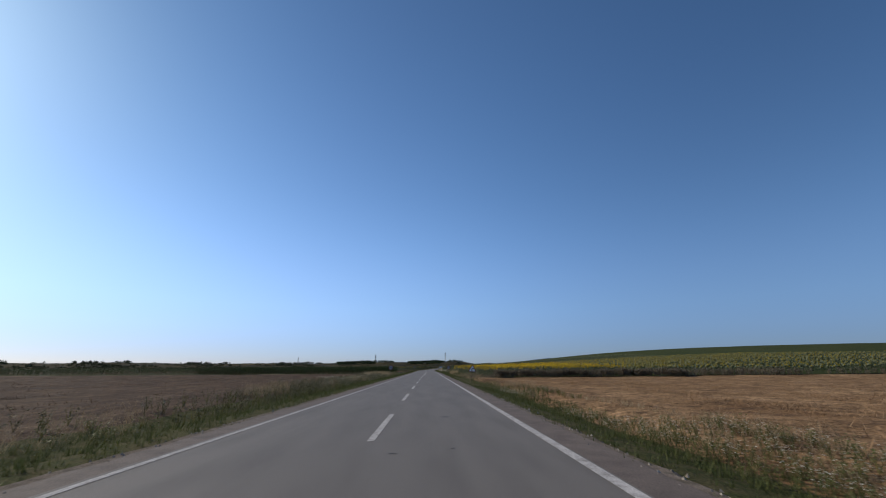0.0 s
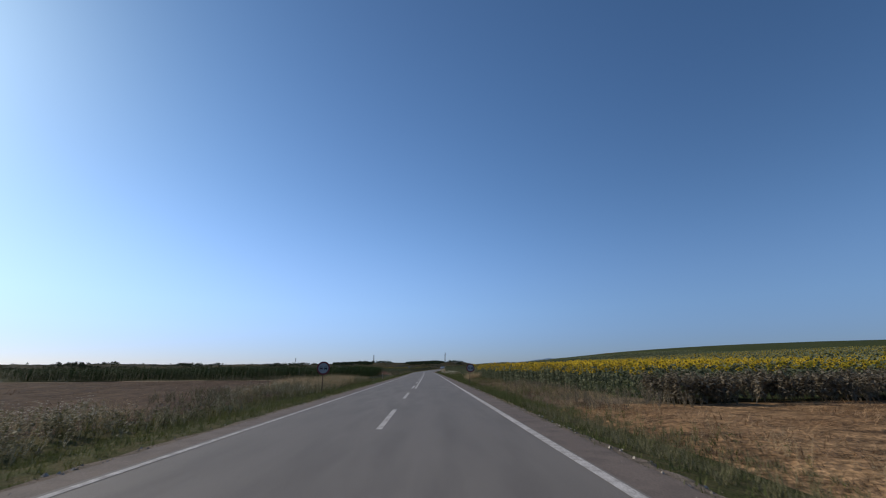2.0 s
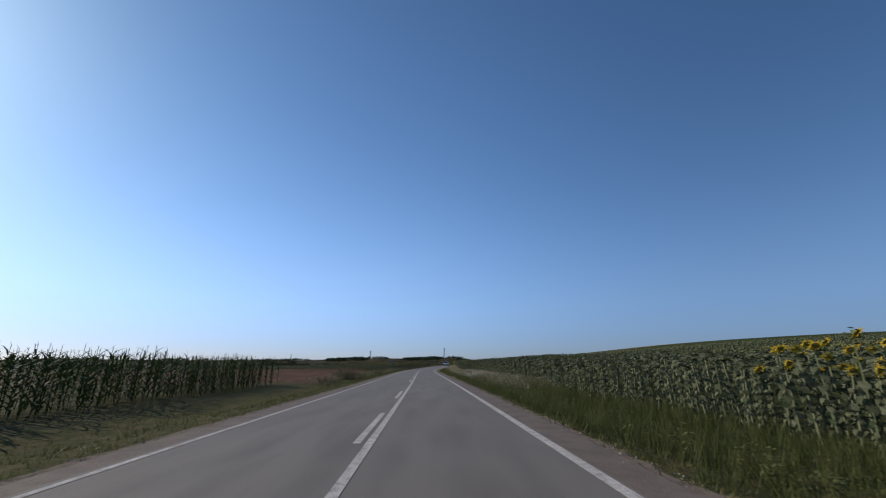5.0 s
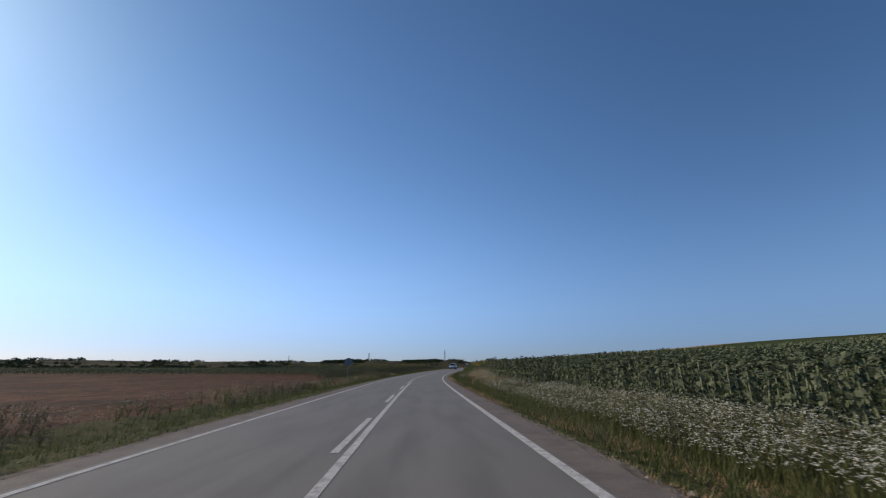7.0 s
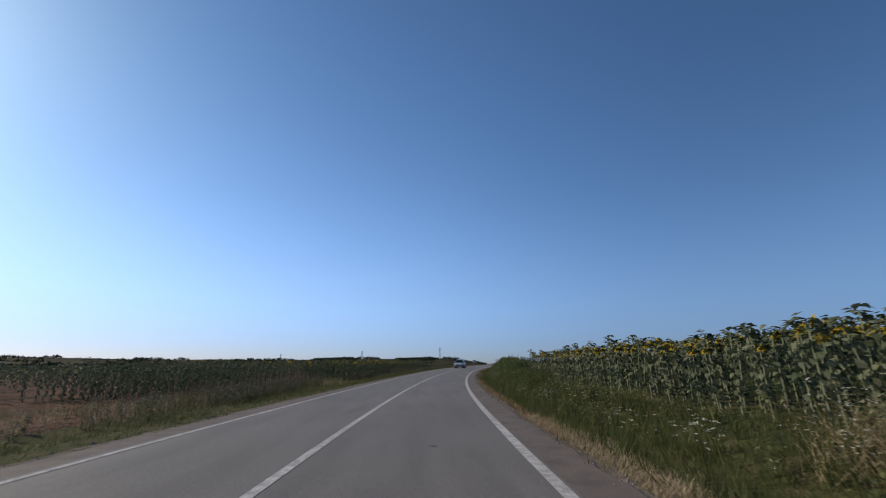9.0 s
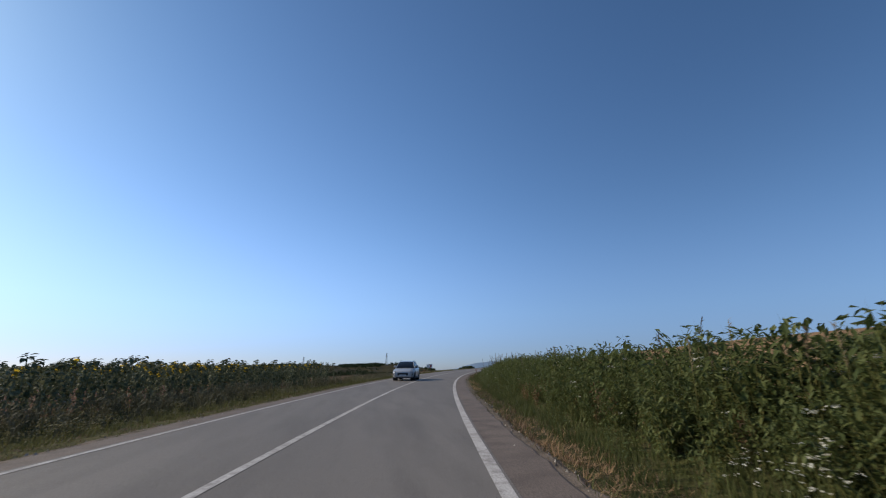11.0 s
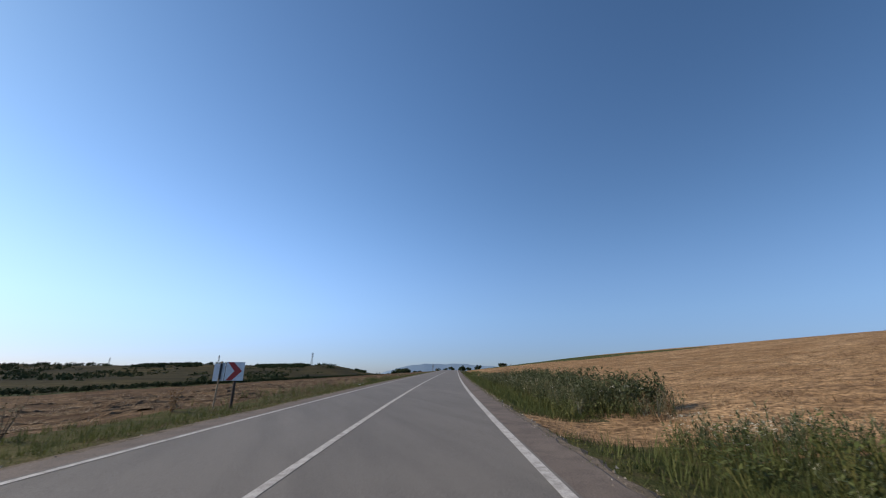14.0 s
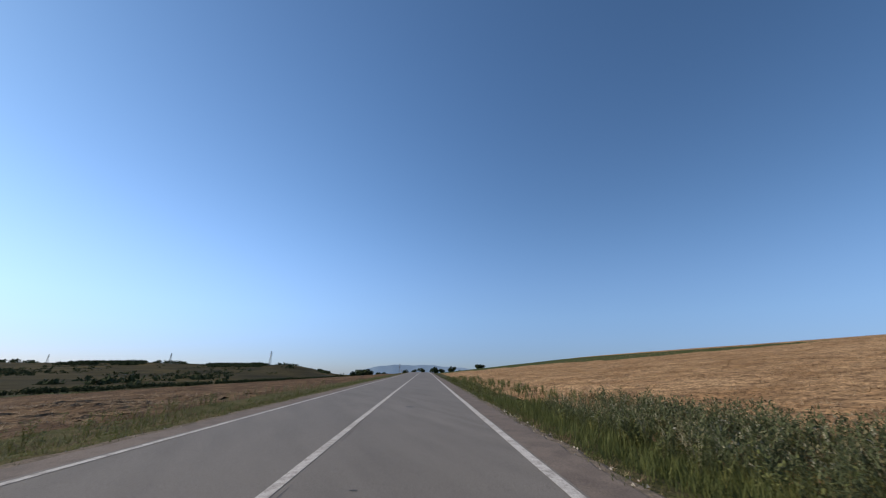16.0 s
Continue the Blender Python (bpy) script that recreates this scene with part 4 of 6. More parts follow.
grass(900, 88, 106, 4.7, 6.4, TALL, LUSH, TD, (0.4, 0.75), 0.85, 5.0, 0.2)
grass(300, 104.6, 109, 6.7, 8.5, OAT, DRY, "tall blond dry grass round a marker post", (0.8, 1.35), 1.0, 5.0, 0.4, "dry grass", "dry_grass", 0.2)
grass(110, 105, 108.8, 6.8, 8.4, TALL, DRY, "tall blond dry grass round a marker post", (0.8, 1.3), 1.0, 5.0, 0.4, "dry grass", "dry_grass", 0.2)
grass(2400, 106, 140, 4.8, 8.2, TALL, LUSH, TD, (0.5, 0.95), 0.9, 5.0, 0.2)

grass(1500, 98, 142, 7.6, 9.6, LONG, LUSH, KL, (0.7, 1.3))
grass(700, 98, 142, 7.4, 9.2, TALL, LUSH, TD, (0.5, 0.9), 0.8, 4.0, 0.6)

# along the tall green sunflowers
grass(4500, 102, 244, 4.7, 8.0, LONG, LUSH, KL, (0.6, 1.2), 1.0, 9.0, 0.0, "grass", "grass", 0.25)
grass(1100, 110, 200, 5.4, 8.4, HERB, [HERB_LEAF, GRASS], LW, (0.6, 1.4), 0.6, 7.0, 0.2, "weeds", "weeds")
grass(1200, 140, 206, 5.6, 8.4, TALL, GRASS, TL, (0.5, 0.95), 0.6, 7.0, 1.0)
grass(1900, 140, 206, 6.4, 9.2, DUST, [PALE_WEED, PALE_WEED], "dusty green roadside weeds", (0.6, 1.15), 0.8, 7.0, 0.2, "weeds", "weeds")
grass(900, 138, 164, 6.6, 9.7, UMBEL, UMB, CARROT, (0.6, 1.0), 0.8, 12.0, 1.2, "wild flowers", "wild_flowers")
grass(220, 146, 166, 6.6, 9.2, OAT, SEEDS, "pale feathery grass among the weeds", (0.7, 1.15), 0.7, 5.0, 0.2, "dry grass", "dry_grass")
grass(2300, 163, 195, 6.4, 9.7, UMBEL, UMB, CARROT, (0.65, 1.1), 0.9, 30.0, 1.2, "wild flowers", "wild_flowers")
grass(1200, 194, 213, 6.6, 8.8, OAT, DRY, DL, (0.6, 1.25), 0.75, 3.0, 0.9, "dry grass", "dry_grass", 0.25)
grass(260, 194, 214, 6.6, 8.6, UMBEL, UMB, CARROT, (0.8, 1.3), 0.8, 3.0, 2.2, "wild flowers", "wild_flowers")
grass(200, 194, 214, 6.4, 8.8, HERB, [HERB_LEAF, GRASS], LW, (0.9, 1.8), 0.7, 3.0, 1.2, "weeds", "weeds")
grass(350, 146, 198, 7.2, 9.0, OAT, DRY, DL, (0.6, 1.1), 0.35, 4.0, 0.3, "dry grass", "dry_grass")
grass(4500, 160, 262, 4.2, 4.9, CLIP, STRAW, CLP, (0.5, 1.0), 0.6, 7.0)
grass(3000, 150, 262, 4.9, 6.0, CLIP, STRAW, CLP, (0.5, 1.0), 0.35, 9.0, 1.5)
grass(900, 256, 290, 4.3, 5.9, CLIP, STRAW, CLP, (0.6, 1.3), 0.6, 5.0, 0.7)
grass(2600, 206, 222, 4.2, 5.1, CLIP, DRY, CLP, (0.5, 1.1), 0.8, 3.0, 0.4)
grass(700, 207, 220, 4.4, 5.6, CLIP, PALE_STRAW, CLP, (0.6, 1.3), 0.7, 2.0, 0.9)
grass(2600, 160, 206, 4.8, 6.6, CLIP, STRAW, CLP, (0.6, 1.3), 0.45, 3.0, 0.6)
grass(900, 160, 206, 5.0, 7.2, LONG, PALE_WEED, KL, (0.6, 1.1), 0.7, 4.0, 1.9)
grass(3600, 206, 250, 5.0, 7.8, TALL, LUSH, "tall lush roadside grass", (0.35, 0.7), 1.0, 6.0, 0.6, "grass", "grass", 0.25)
grass(520, 206, 250, 5.6, 8.2, HERB, [HERB_LEAF, GRASS], LW, (0.8, 1.6), 0.7, 4.0, 0.7, "weeds", "weeds")
grass(220, 205, 262, 5.8, 7.6, UMBEL, UMB, CARROT, (0.6, 1.1), 0.45, 4.0, 2.2, "wild flowers", "wild_flowers")

# across the road from them
grass(2000, 148, 224, -7.2, -4.4, LONG, LUSH, KL, (0.3, 0.65), 0.8, 3.0, 0.7)
grass(1000, 148, 224, -9.0, -5.6, LONG, PALE_WEED, KL, (0.35, 0.8), 0.6, 3.0, 2.7)
grass(2600, 224, 300, -8.2, -4.4, LONG, GRASS, KL, (0.45, 0.9))
grass(1900, 220, 300, -13, -8, LONG, GRASS, KL, (0.5, 1.0), 0.7)
grass(700, 150, 224, -8.4, -5.4, HERB, [DUSTY, GRASS], LW, (0.6, 1.7), 0.4, 2.4, 2.0, "weeds", "weeds")
grass(850, 224, 300, -8.8, -5.6, HERB, [PALE_WEED, GRASS], LW, (0.5, 1.3), 0.5, 7.0, 2.0, "weeds", "weeds")
grass(1200, 150, 244, -9.4, -6.2, OAT, DRY, DL, (0.4, 0.85), 0.4, 3.0, 3.5, "dry grass", "dry_grass")
grass(1100, 150, 232, -10.0, -6.8, UMBEL, [PALE_WEED, WHITE_FLOWER, PALE_WEED], "grey-green weeds with small white flowers", (0.25, 0.55), 0.5, 3.5, 1.1, "wild flowers", "wild_flowers")
grass(1500, 150, 232, -9.5, -6.4, DUST, [DARK_WEED, SEEDS], "dusty grey-green roadside weeds", (0.4, 0.95), 0.4, 3.0, 1.7, "weeds", "weeds")
grass(75, 160.0, 167.0, -8.8, -6.8, DUST, [DARK_WEED, DEAD_LEAF], "dark scrubby weeds beside bare soil", (1.1, 1.7), 1.0, 4.0, 0.4, "weeds", "weeds")
grass(1500, 225, 300, -10, -6.6, DUST, [DARK_WEED, DARK_WEED], "dusty grey-green roadside weeds", (0.7, 1.35), 0.6, 7.0, 0.7, "weeds", "weeds")
grass(1400, 240, 300, -5.6, -3.7, CLIP, DULL_STRAW, FLAT, (0.5, 1.0), 0.7, 6.0, 0.3, "dry grass", "dry_grass")
grass(500, 205, 300, -12.0, -6.6, WEED, [PALE_WEED, GRASS], LW, (0.4, 0.9), 0.5, 7.0, 0.7, "weeds", "weeds")

# head-high growth in the bend
HM = [WEED_LEAF, GRASS, WHITE_FLOWER]
DW, HW = "dense leafy weeds beside the road", "dense head-high leafy weeds beside the road"
grass(260, 231, 249, 6.4, 8.6, HEDGE, HM, DW, (0.35, 0.9), 1.0, 6.0, 0.6, "weeds", "tall_weeds")
grass(430, 246, 288, 6.3, 7.6, HEDGE, HM, HW, (0.6, 1.2), 1.0, 6.0, 0.6, "weeds", "tall_weeds")
grass(420, 246, 288, 7.4, 9.8, BACK, HM, HW, (1.0, 1.5), 1.0, 6.0, 0.6, "weeds", "tall_weeds")
grass(70, 256, 274, 7.2, 9.4, BACK, HM, "leafy weeds taller than a man beside the road", (1.3, 1.65), 1.0, 6.0, 0.6, "weeds", "tall_weeds")
grass(230, 286, 308, 6.3, 7.6, HEDGE, HM, HW, (0.5, 1.1), 1.0, 6.0, 0.6, "weeds", "tall_weeds")
grass(260, 286, 308, 7.4, 9.8, BACK, HM, HW, (0.95, 1.4), 1.0, 6.0, 0.6, "weeds", "tall_weeds")
grass(120, 306, 319, 6.4, 9.6, BACK, HM, DW, (0.45, 0.95), 1.0, 6.0, 0.6, "weeds", "tall_weeds")
grass(620, 244, 318, 5.5, 6.8, HERB, [WEED_LEAF, GRASS], LW, (0.6, 1.4), 0.9, 5.0, 0.6, "weeds", "weeds")
grass(2200, 244, 318, 5.2, 7.4, LONG, LUSH, KL, (0.6, 1.2))
grass(420, 300, 319, 5.8, 9.4, CANE, [WEED_LEAF], "tall wild grass with long arching blades", (0.5, 1.0), 1.0, 6.0, 0.6, "tall grass", "tall_grass")
grass(12, 262, 273, 6.2, 7.2, BACK, [DEAD_LEAF, DRY, DRY], "withered brown weeds among green ones", (0.5, 0.9), 1.0, 5.0, 0.2, "weeds", "dead_weeds")
grass(14, 244, 322, 6.0, 8.5, BACK, [DEAD_LEAF, DRY, DRY], "withered brown weeds among green ones", (0.4, 0.95), 0.6, 5.0, 0.2, "weeds", "dead_weeds")
grass(1900, 244, 328, 5.0, 7.0, TALL, LUSH, "tall lush roadside grass", (0.35, 0.8))
grass(40, 250, 284, 6.8, 9.6, REED, [GRASS, PLUME], "tall wild grass with brown drooping plumes", (0.75, 1.05), 0.6, 5.0, 0.6, "tall grass", "tall_grass")
grass(45, 290, 312, 7.0, 9.4, REED, [GRASS, PLUME], "tall wild grass with brown drooping plumes", (0.7, 1.0), 0.6, 5.0, 0.6, "tall grass", "tall_grass")
grass(5, 291.5, 294.5, 6.9, 8.6, REED, [GRASS, PLUME], "tall wild grass with brown drooping plumes", (0.9, 1.12), 1.0, 5.0, 0.6, "tall grass", "tall_grass")
grass(2800, 244, 330, 4.3, 5.8, CLIP, DULL_STRAW, FLAT, (0.6, 1.3), 0.6, 6.0, 0.3, "dry grass", "dry_grass")
grass(1500, 296, 334, 5.0, 9.6, LONG, LUSH, KL, (0.8, 1.5))
grass(600, 304, 331, 5.4, 9.4, TALL, LUSH, TD, (0.45, 0.8), 1.0, 9.0, 0.0, "grass", "grass", 0.4)
grass(420, 311, 331, 5.6, 9.4, HERB, [WEED_LEAF, GRASS], LW, (0.8, 1.6), 1.0, 4.0, 0.4, "weeds", "weeds")

# beside the stubble hill
grass(5200, 334, 392, 4.7, 8.0, LONG, LUSH, KL, (0.45, 0.9))
grass(1300, 334, 384, 6.0, 9.6, HERB, [HERB_LEAF, GRASS], LW, (0.7, 1.5), 0.9, 5.0, 1.6, "weeds", "weeds")
grass(520, 334, 384, 6.6, 9.7, HERB, [PALE_WEED, SEEDS], "grey-green weeds with pale dusty leaves", (0.9, 1.7), 0.5, 3.0, 0.6, "weeds", "weeds")
TW = "chest-high grey-green weeds with pale tips"
grass(190, 337.5, 362, 6.4, 8.2, HEDGE, [DUSTY, PALE_WEED, WHITE_FLOWER], TW, (0.5, 1.1), 0.95, 4.0, 0.4, "weeds", "tall_weeds")
grass(190, 337.5, 362, 7.8, 10.2, BACK, [DUSTY, PALE_WEED, WHITE_FLOWER], TW, (1.0, 1.4), 0.95, 4.0, 0.4, "weeds", "tall_weeds")
grass(320, 337.5, 364, 6.6, 10.4, DUST, [PALE_WEED, SEEDS], TW, (0.9, 1.7), 0.8, 3.0, 0.9, "weeds", "weeds")
grass(170, 360, 386, 6.2, 8.0, HEDGE, [DUSTY, PALE_WEED, WHITE_FLOWER], TW, (0.35, 0.68), 0.95, 4.0, 0.4, "weeds", "tall_weeds")
grass(230, 360, 386, 7.8, 10.2, BACK, [DUSTY, PALE_WEED, WHITE_FLOWER], TW, (0.55, 0.85), 0.95, 4.0, 0.4, "weeds", "tall_weeds")
grass(420, 360, 386, 6.4, 10.2, DUST, [DUSTY, SEEDS], TW, (0.8, 1.3), 0.8, 3.0, 0.9, "weeds", "weeds")
grass(1500, 340, 390, 5.2, 7.4, LONG, LUSH, KL, (0.8, 1.4))
grass(26, 350, 358, 7.0, 10.0, UMBEL, UMB, CARROT, (0.9, 1.3), 1.0, 4.0, 2.2, "wild flowers", "wild_flowers")
grass(900, 318, 384, 6.6, 9.9, DUST, [DUSTY, SEEDS], "fine grey-green weeds with pale seed heads", (0.6, 1.25), 0.6, 4.0, 0.6, "weeds", "weeds")
grass(480, 384, 440, 5.0, 9.6, WEED, [HERB_LEAF, GRASS], "grey-green roadside weeds", (0.6, 1.1), 0.8, 8.0, 0.6, "weeds", "weeds")
grass(600, 320, 440, 8.2, 9.8, OAT, DRY, DL, (0.5, 0.9), 0.6, 6.0, 0.9, "dry grass", "dry_grass")
grass(260, 320, 400, 8.0, 9.6, DUST, [DEAD_LEAF, DEAD_LEAF], "withered brown weeds at the edge of the stubble", (0.6, 1.1), 0.6, 6.0, 0.9, "weeds", "dead_weeds")
grass(1300, 318, 400, 4.5, 6.2, CLIP, DULL_STRAW, FLAT, (0.5, 1.1), 0.4, 6.0, 0.3, "dry grass", "dry_grass")
grass(60, 330.2, 333.4, 7.0, 8.8, UMBEL, UMB, CARROT, (0.6, 0.95), 1.0, 4.0, 2.2, "wild flowers", "wild_flowers")
grass(420, 331.5, 336.5, 4.5, 9.4, CLIP, STRAW, "flattened straw where the weeds are bare", (0.6, 1.2), 1.0, 4.0, 2.2, "straw", "loose_straw")
grass(520, 331.5, 336.5, 4.5, 9.4, CLIP, DULL_STRAW, "flattened straw where the weeds are bare", (0.6, 1.4), 1.0, 4.0, 2.2, "straw", "loose_straw")

# across the road from the hill
grass(1500, 300, 336, -8.2, -4.2, LONG, LUSH, KL, (0.4, 0.8))
grass(1000, 336, 400, -8.2, -4.2, LONG, LUSH, KL, (0.35, 0.7), 0.6, 4.0, 0.5)
grass(1100, 336, 400, -8.4, -4.4, LONG, PALE_WEED, KL, (0.35, 0.7), 0.7, 4.0, 2.5)
grass(1500, 332, 400, -9.0, -5.0, CLIP, DULL_STRAW, FLAT, (0.8, 1.6), 0.6, 5.0, 1.1, "dry grass", "dry_grass")
grass(600, 298, 400, -9.2, -5.8, HERB, [HERB_LEAF, GRASS], LW, (0.5, 1.2), 0.5, 5.0, 0.7, "weeds", "weeds")
grass(500, 299, 330, -10.0, -6.4, DUST, [DARK_WEED, DARK_WEED], "dark dusty weeds beside the road", (0.7, 1.25), 0.6, 4.0, 0.4, "weeds", "weeds")
grass(700, 300, 420, -9.0, -6.0, DUST, [PALE_WEED, SEEDS], "low green roadside weeds", (0.4, 0.8), 0.5, 7.0, 0.7, "weeds", "weeds")
grass(1500, 300, 400, -5.0, -3.8, CLIP, DULL_STRAW, FLAT, (0.4, 0.9), 0.5, 6.0, 1.3, "dry grass", "dry_grass")

for s0, u0, big in ((329.5, -6.95, 0.85), (330.1, -7.2, 0.7), (337.6, -7.5, 0.72)):
    scatter("dead_weeds", BACK, [s0, s0 + 0.3], [u0, u0 - 0.2], big, [DEAD_LEAF, BROWN_WEED, SEEDS], "withered brown bush standing in the verge", "weeds", 0.0, 0.1)

# dark overgrown strip between the stubble and the sunflowers
for shapes, n, u1, big, mats in ((SCRUB, 330, 42, (0.9, 1.3), [BROWN_WEED, BROWN_WEED]), (WEED, 300, 135, (1.3, 2.1), [BROWN_WEED, BROWN_WEED]), (DUST, 500, 60, (1.2, 1.9), [BROWN_WEED, DEAD_LEAF])):
    s, u = loose(n, 63.4, 66.6, 11.6, u1)
    scatter("overgrown_strip", shapes, s, u, rng.uniform(*big, n), mats, "brownish overgrown weeds along the edge of a field", "weeds", 0.0, 0.15)

# ---- stubble and straw ----
for n, a, b, c, d, m, lb in ((10000, -10, 63, 8.0, 26, STRAW, "golden cut stubble and loose straw"), (2000, -10, 63, 26, 70, STRAW, "golden cut stubble and loose straw"), (10000, -10, 103, -34, -8.6, DULL_STRAW, "brown cut stubble and loose straw"), (2000, -10, 103, -70, -34, DULL_STRAW, "brown cut stubble and loose straw"),
                             (12000, 322, 470, 8.6, 40, STRAW, "golden cut stubble and loose straw"), (3000, 322, 500, 40, 100, STRAW, "golden cut stubble and loose straw"), (7000, 240, 322, 9.6, 40, STRAW, "golden cut stubble and loose straw"),
                             (7000, 299, 480, -36, -8.6, DULL_STRAW, "brown cut stubble and loose straw"), (3000, 150, 225, -40, -8.6, DULL_STRAW, "thin dry stalks on bare reddish soil")):
    s, u = loose(n, a, b, c, d)
    scatter("stubble", STUB, s, u, rng.uniform(0.6, 1.2, len(s)), [m], lb, "stubble")
for n, a, b, c, d, m in ((7000, -10, 63, 8.5, 60, STRAW), (12000, 322, 500, 8.6, 100, STRAW), (4000, 299, 480, -36, -16, DULL_STRAW), (6000, -10, 103, -70, -9, DULL_STRAW), (4000, 240, 322, 9, 70, STRAW)):
    s, u = loose(n, a, b, c, d)
    k = np.abs((u / 6.0 + 0.02 * np.sin(s * 0.3)) % 1.0 - 0.5) < 0.16
    scatter("straw_rows", CHAFF, s[k], u[k], rng.uniform(0.7, 1.3, k.sum()), [m], "rows of loose straw left by a harvester", "straw")


def swaths(s0, s1, gap, u0, u1):
    """Raked ridges of straw, lumpy and broken, that run across the field."""
    V, Fc, off = [], [], 0
    for row in np.arange(s0, s1, gap):
        u = np.arange(u0, u1, 0.22)
        w = np.linspace(-0.75, 0.75, 9)
        uu, ww = np.meshgrid(u, w, indexing="ij")
        sl = row + 0.6 * (uu - u1) + 0.35 * np.sin(uu * 0.5 + row) + ww
        lumps = 0.5 + 0.5 * np.sin(uu * 2.1 + row * 1.7) * np.sin(uu * 0.9 + row) + 0.22 * rng.normal(0, 1, uu.shape)
        hgt = np.clip(0.16 * np.cos(ww / 0.75 * math.pi / 2) * np.clip(lumps, 0.0, 1.4), 0, None) - 0.03
        x, y = plan(sl, uu)
        V.append(np.stack([x, y, lie(sl, uu) + hgt], -1).reshape(-1, 3))
        n, m = uu.shape
        i, j = np.meshgrid(np.arange(n - 1), np.arange(m - 1), indexing="ij")
        q = (i * m + j).ravel() + off
        Fc.append(np.stack([q, q + m, q + m + 1, q + 1], -1))
        off += n * m
    ob = new("straw_swaths", mesh_of("straw_swaths", np.concatenate(V), np.concatenate(Fc), [SWATH]))
    tagged(ob, "lumpy ridges of raked pale straw on brown stubble", "straw", "", "stuff")


swaths(318, 400, 2.6, -19.0, -9.4)
s, u = loose(4500, 308, 400, -20, -9)
k = np.abs(((s - 0.6 * (u + 9.4) - 318) / 2.6 + 0.5) % 1.0 - 0.5) < 0.2
scatter("loose_straw", CLIP, s[k], u[k], rng.uniform(0.7, 1.5, k.sum()), [PALE_STRAW], "loose pale straw over raked ridges", "straw", 0.08)
s, u = loose(8000, -4, 64, 8.2, 24)
scatter("loose_straw", CLIP, s, u, rng.uniform(0.3, 0.7, len(s)), [STRAW], "loose golden straw over the stubble", "straw")
s, u = loose(8000, 322, 392, 9.0, 30)
scatter("loose_straw", CLIP, s, u, rng.uniform(0.3, 0.8, len(s)), [STRAW], "loose golden straw over the stubble", "straw")
s, u = loose(3500, -6, 63, 9.4, 40)
k = np.sin(s * 0.5 + u * 0.4) + np.sin(u * 0.8 - s * 0.2) + rng.normal(0, 0.6, len(s)) > 0.3
scatter("loose_straw", CHAFF, s[k], u[k], rng.uniform(0.5, 1.1, k.sum()), [STRAW], "loose golden straw in uneven patches on the stubble", "straw")
s, u = loose(5500, 335, 450, 9.4, 48)
k = np.sin(s * 0.35 + u * 0.5) + np.sin(u * 0.9 - s * 0.12) + rng.normal(0, 0.6, len(s)) > 0.1
scatter("loose_straw", CHAFF, s[k], u[k], rng.uniform(0.5, 1.2, k.sum()), [STRAW], "loose golden straw in uneven patches on the stubble", "straw")

for n, m, lb, ph in ((4200, DULL_STRAW, "brown broken stalks in patches on the stubble", 0.9), (3200, PALE_STRAW, "pale loose straw in patches on the stubble", 2.6), (2200, DRY, "pale loose straw in patches on the stubble", 4.4)):
    s, u = loose(n, 335, 440, 9.6, 44)
    k = np.sin(s * 0.42 + u * 0.6 + ph) + np.sin(u * 1.1 - s * 0.23 + ph) + rng.normal(0, 0.6, len(s)) > 0.2
    scatter("loose_straw", CHAFF, s[k], u[k], rng.uniform(0.35, 0.9, k.sum()), [m], lb, "straw")

# ---- far woods, hills and masts ----


def clump_shape(r, n):
    """A tree crown far off: many small leaf clumps about a leaning middle."""
    sh = Shape()
    for _ in range(n):
        d = r.normal(0, 1, 3)
        d = d / np.linalg.norm(d) * r.uniform(0.35, 1.0) ** 0.6
        c = np.array([d[0] * 0.55, d[1] * 0.55, 0.58 + d[2] * 0.42])
        a, w = r.normal(0, 1, (3, 3)), r.uniform(0.20, 0.34)
        sh.tri(*(tuple(c + w * v / np.linalg.norm(v)) for v in a), 0)
    return sh.done()


CLUMP = [clump_shape(rng, 24) for _ in range(6)]


def woods(n, b0, b1, d0, d1, size, label, patch=1.0, seed=0.0):
    """Sows crowns between two bearings and distances from the middle of the land."""
    b, d = rng.uniform(b0, b1, n), rng.uniform(d0, d1, n)
    f = np.sin(b * 0.55 + seed) + 0.8 * np.sin(b * 1.7 + seed * 3) + 0.5 * np.sin(d / 70 + b)
    k = f >= np.quantile(f, 1 - patch)
    b, d = np.radians(b[k]), d[k]
    x, y = d * np.sin(b), 200 + d * np.cos(b)
    s, u = y.copy(), x.copy()
    for _ in range(12):
        px, py = plan(s, u)
        u += (x - px) * 0.9
        s += (y - py) * 0.9
    scatter("far_woods", CLUMP, s, u, rng.uniform(*size, len(s)), [TREE_LEAF], label, "woods", -2.2)


woods(900, -62, 9, 1440, 1600, (5, 10.5), "scattered dark trees along a distant ridge", 0.35, 0.3)
woods(700, -62, 9, 1400, 1560, (2, 4), "low scrub along a distant ridge", 0.9, 1.3)
woods(2600, -20, 9, 1050, 1500, (4, 8), "dark green woods on a distant slope", 0.42, 1.9)
woods(1500, -62, -14, 700, 1450, (3, 7), "dark green hedges on a distant slope", 0.3, 1.1)
woods(420, -34, -12, 560, 600, (3, 5), "dark green hedgerow at the foot of a slope", 0.6, 0.9)
woods(160, -62, -36, 420, 520, (3, 5), "dark green hedgerow beyond the fields", 0.6, 0.4)
woods(2400, -62, 6, 300, 1350, (3.0, 4.6), "low dark scrub over distant fields", 0.55, 2.4)
woods(60, 9, 40, 900, 1500, (5, 9), "scattered dark trees on the far plain", 0.6, 0.5)
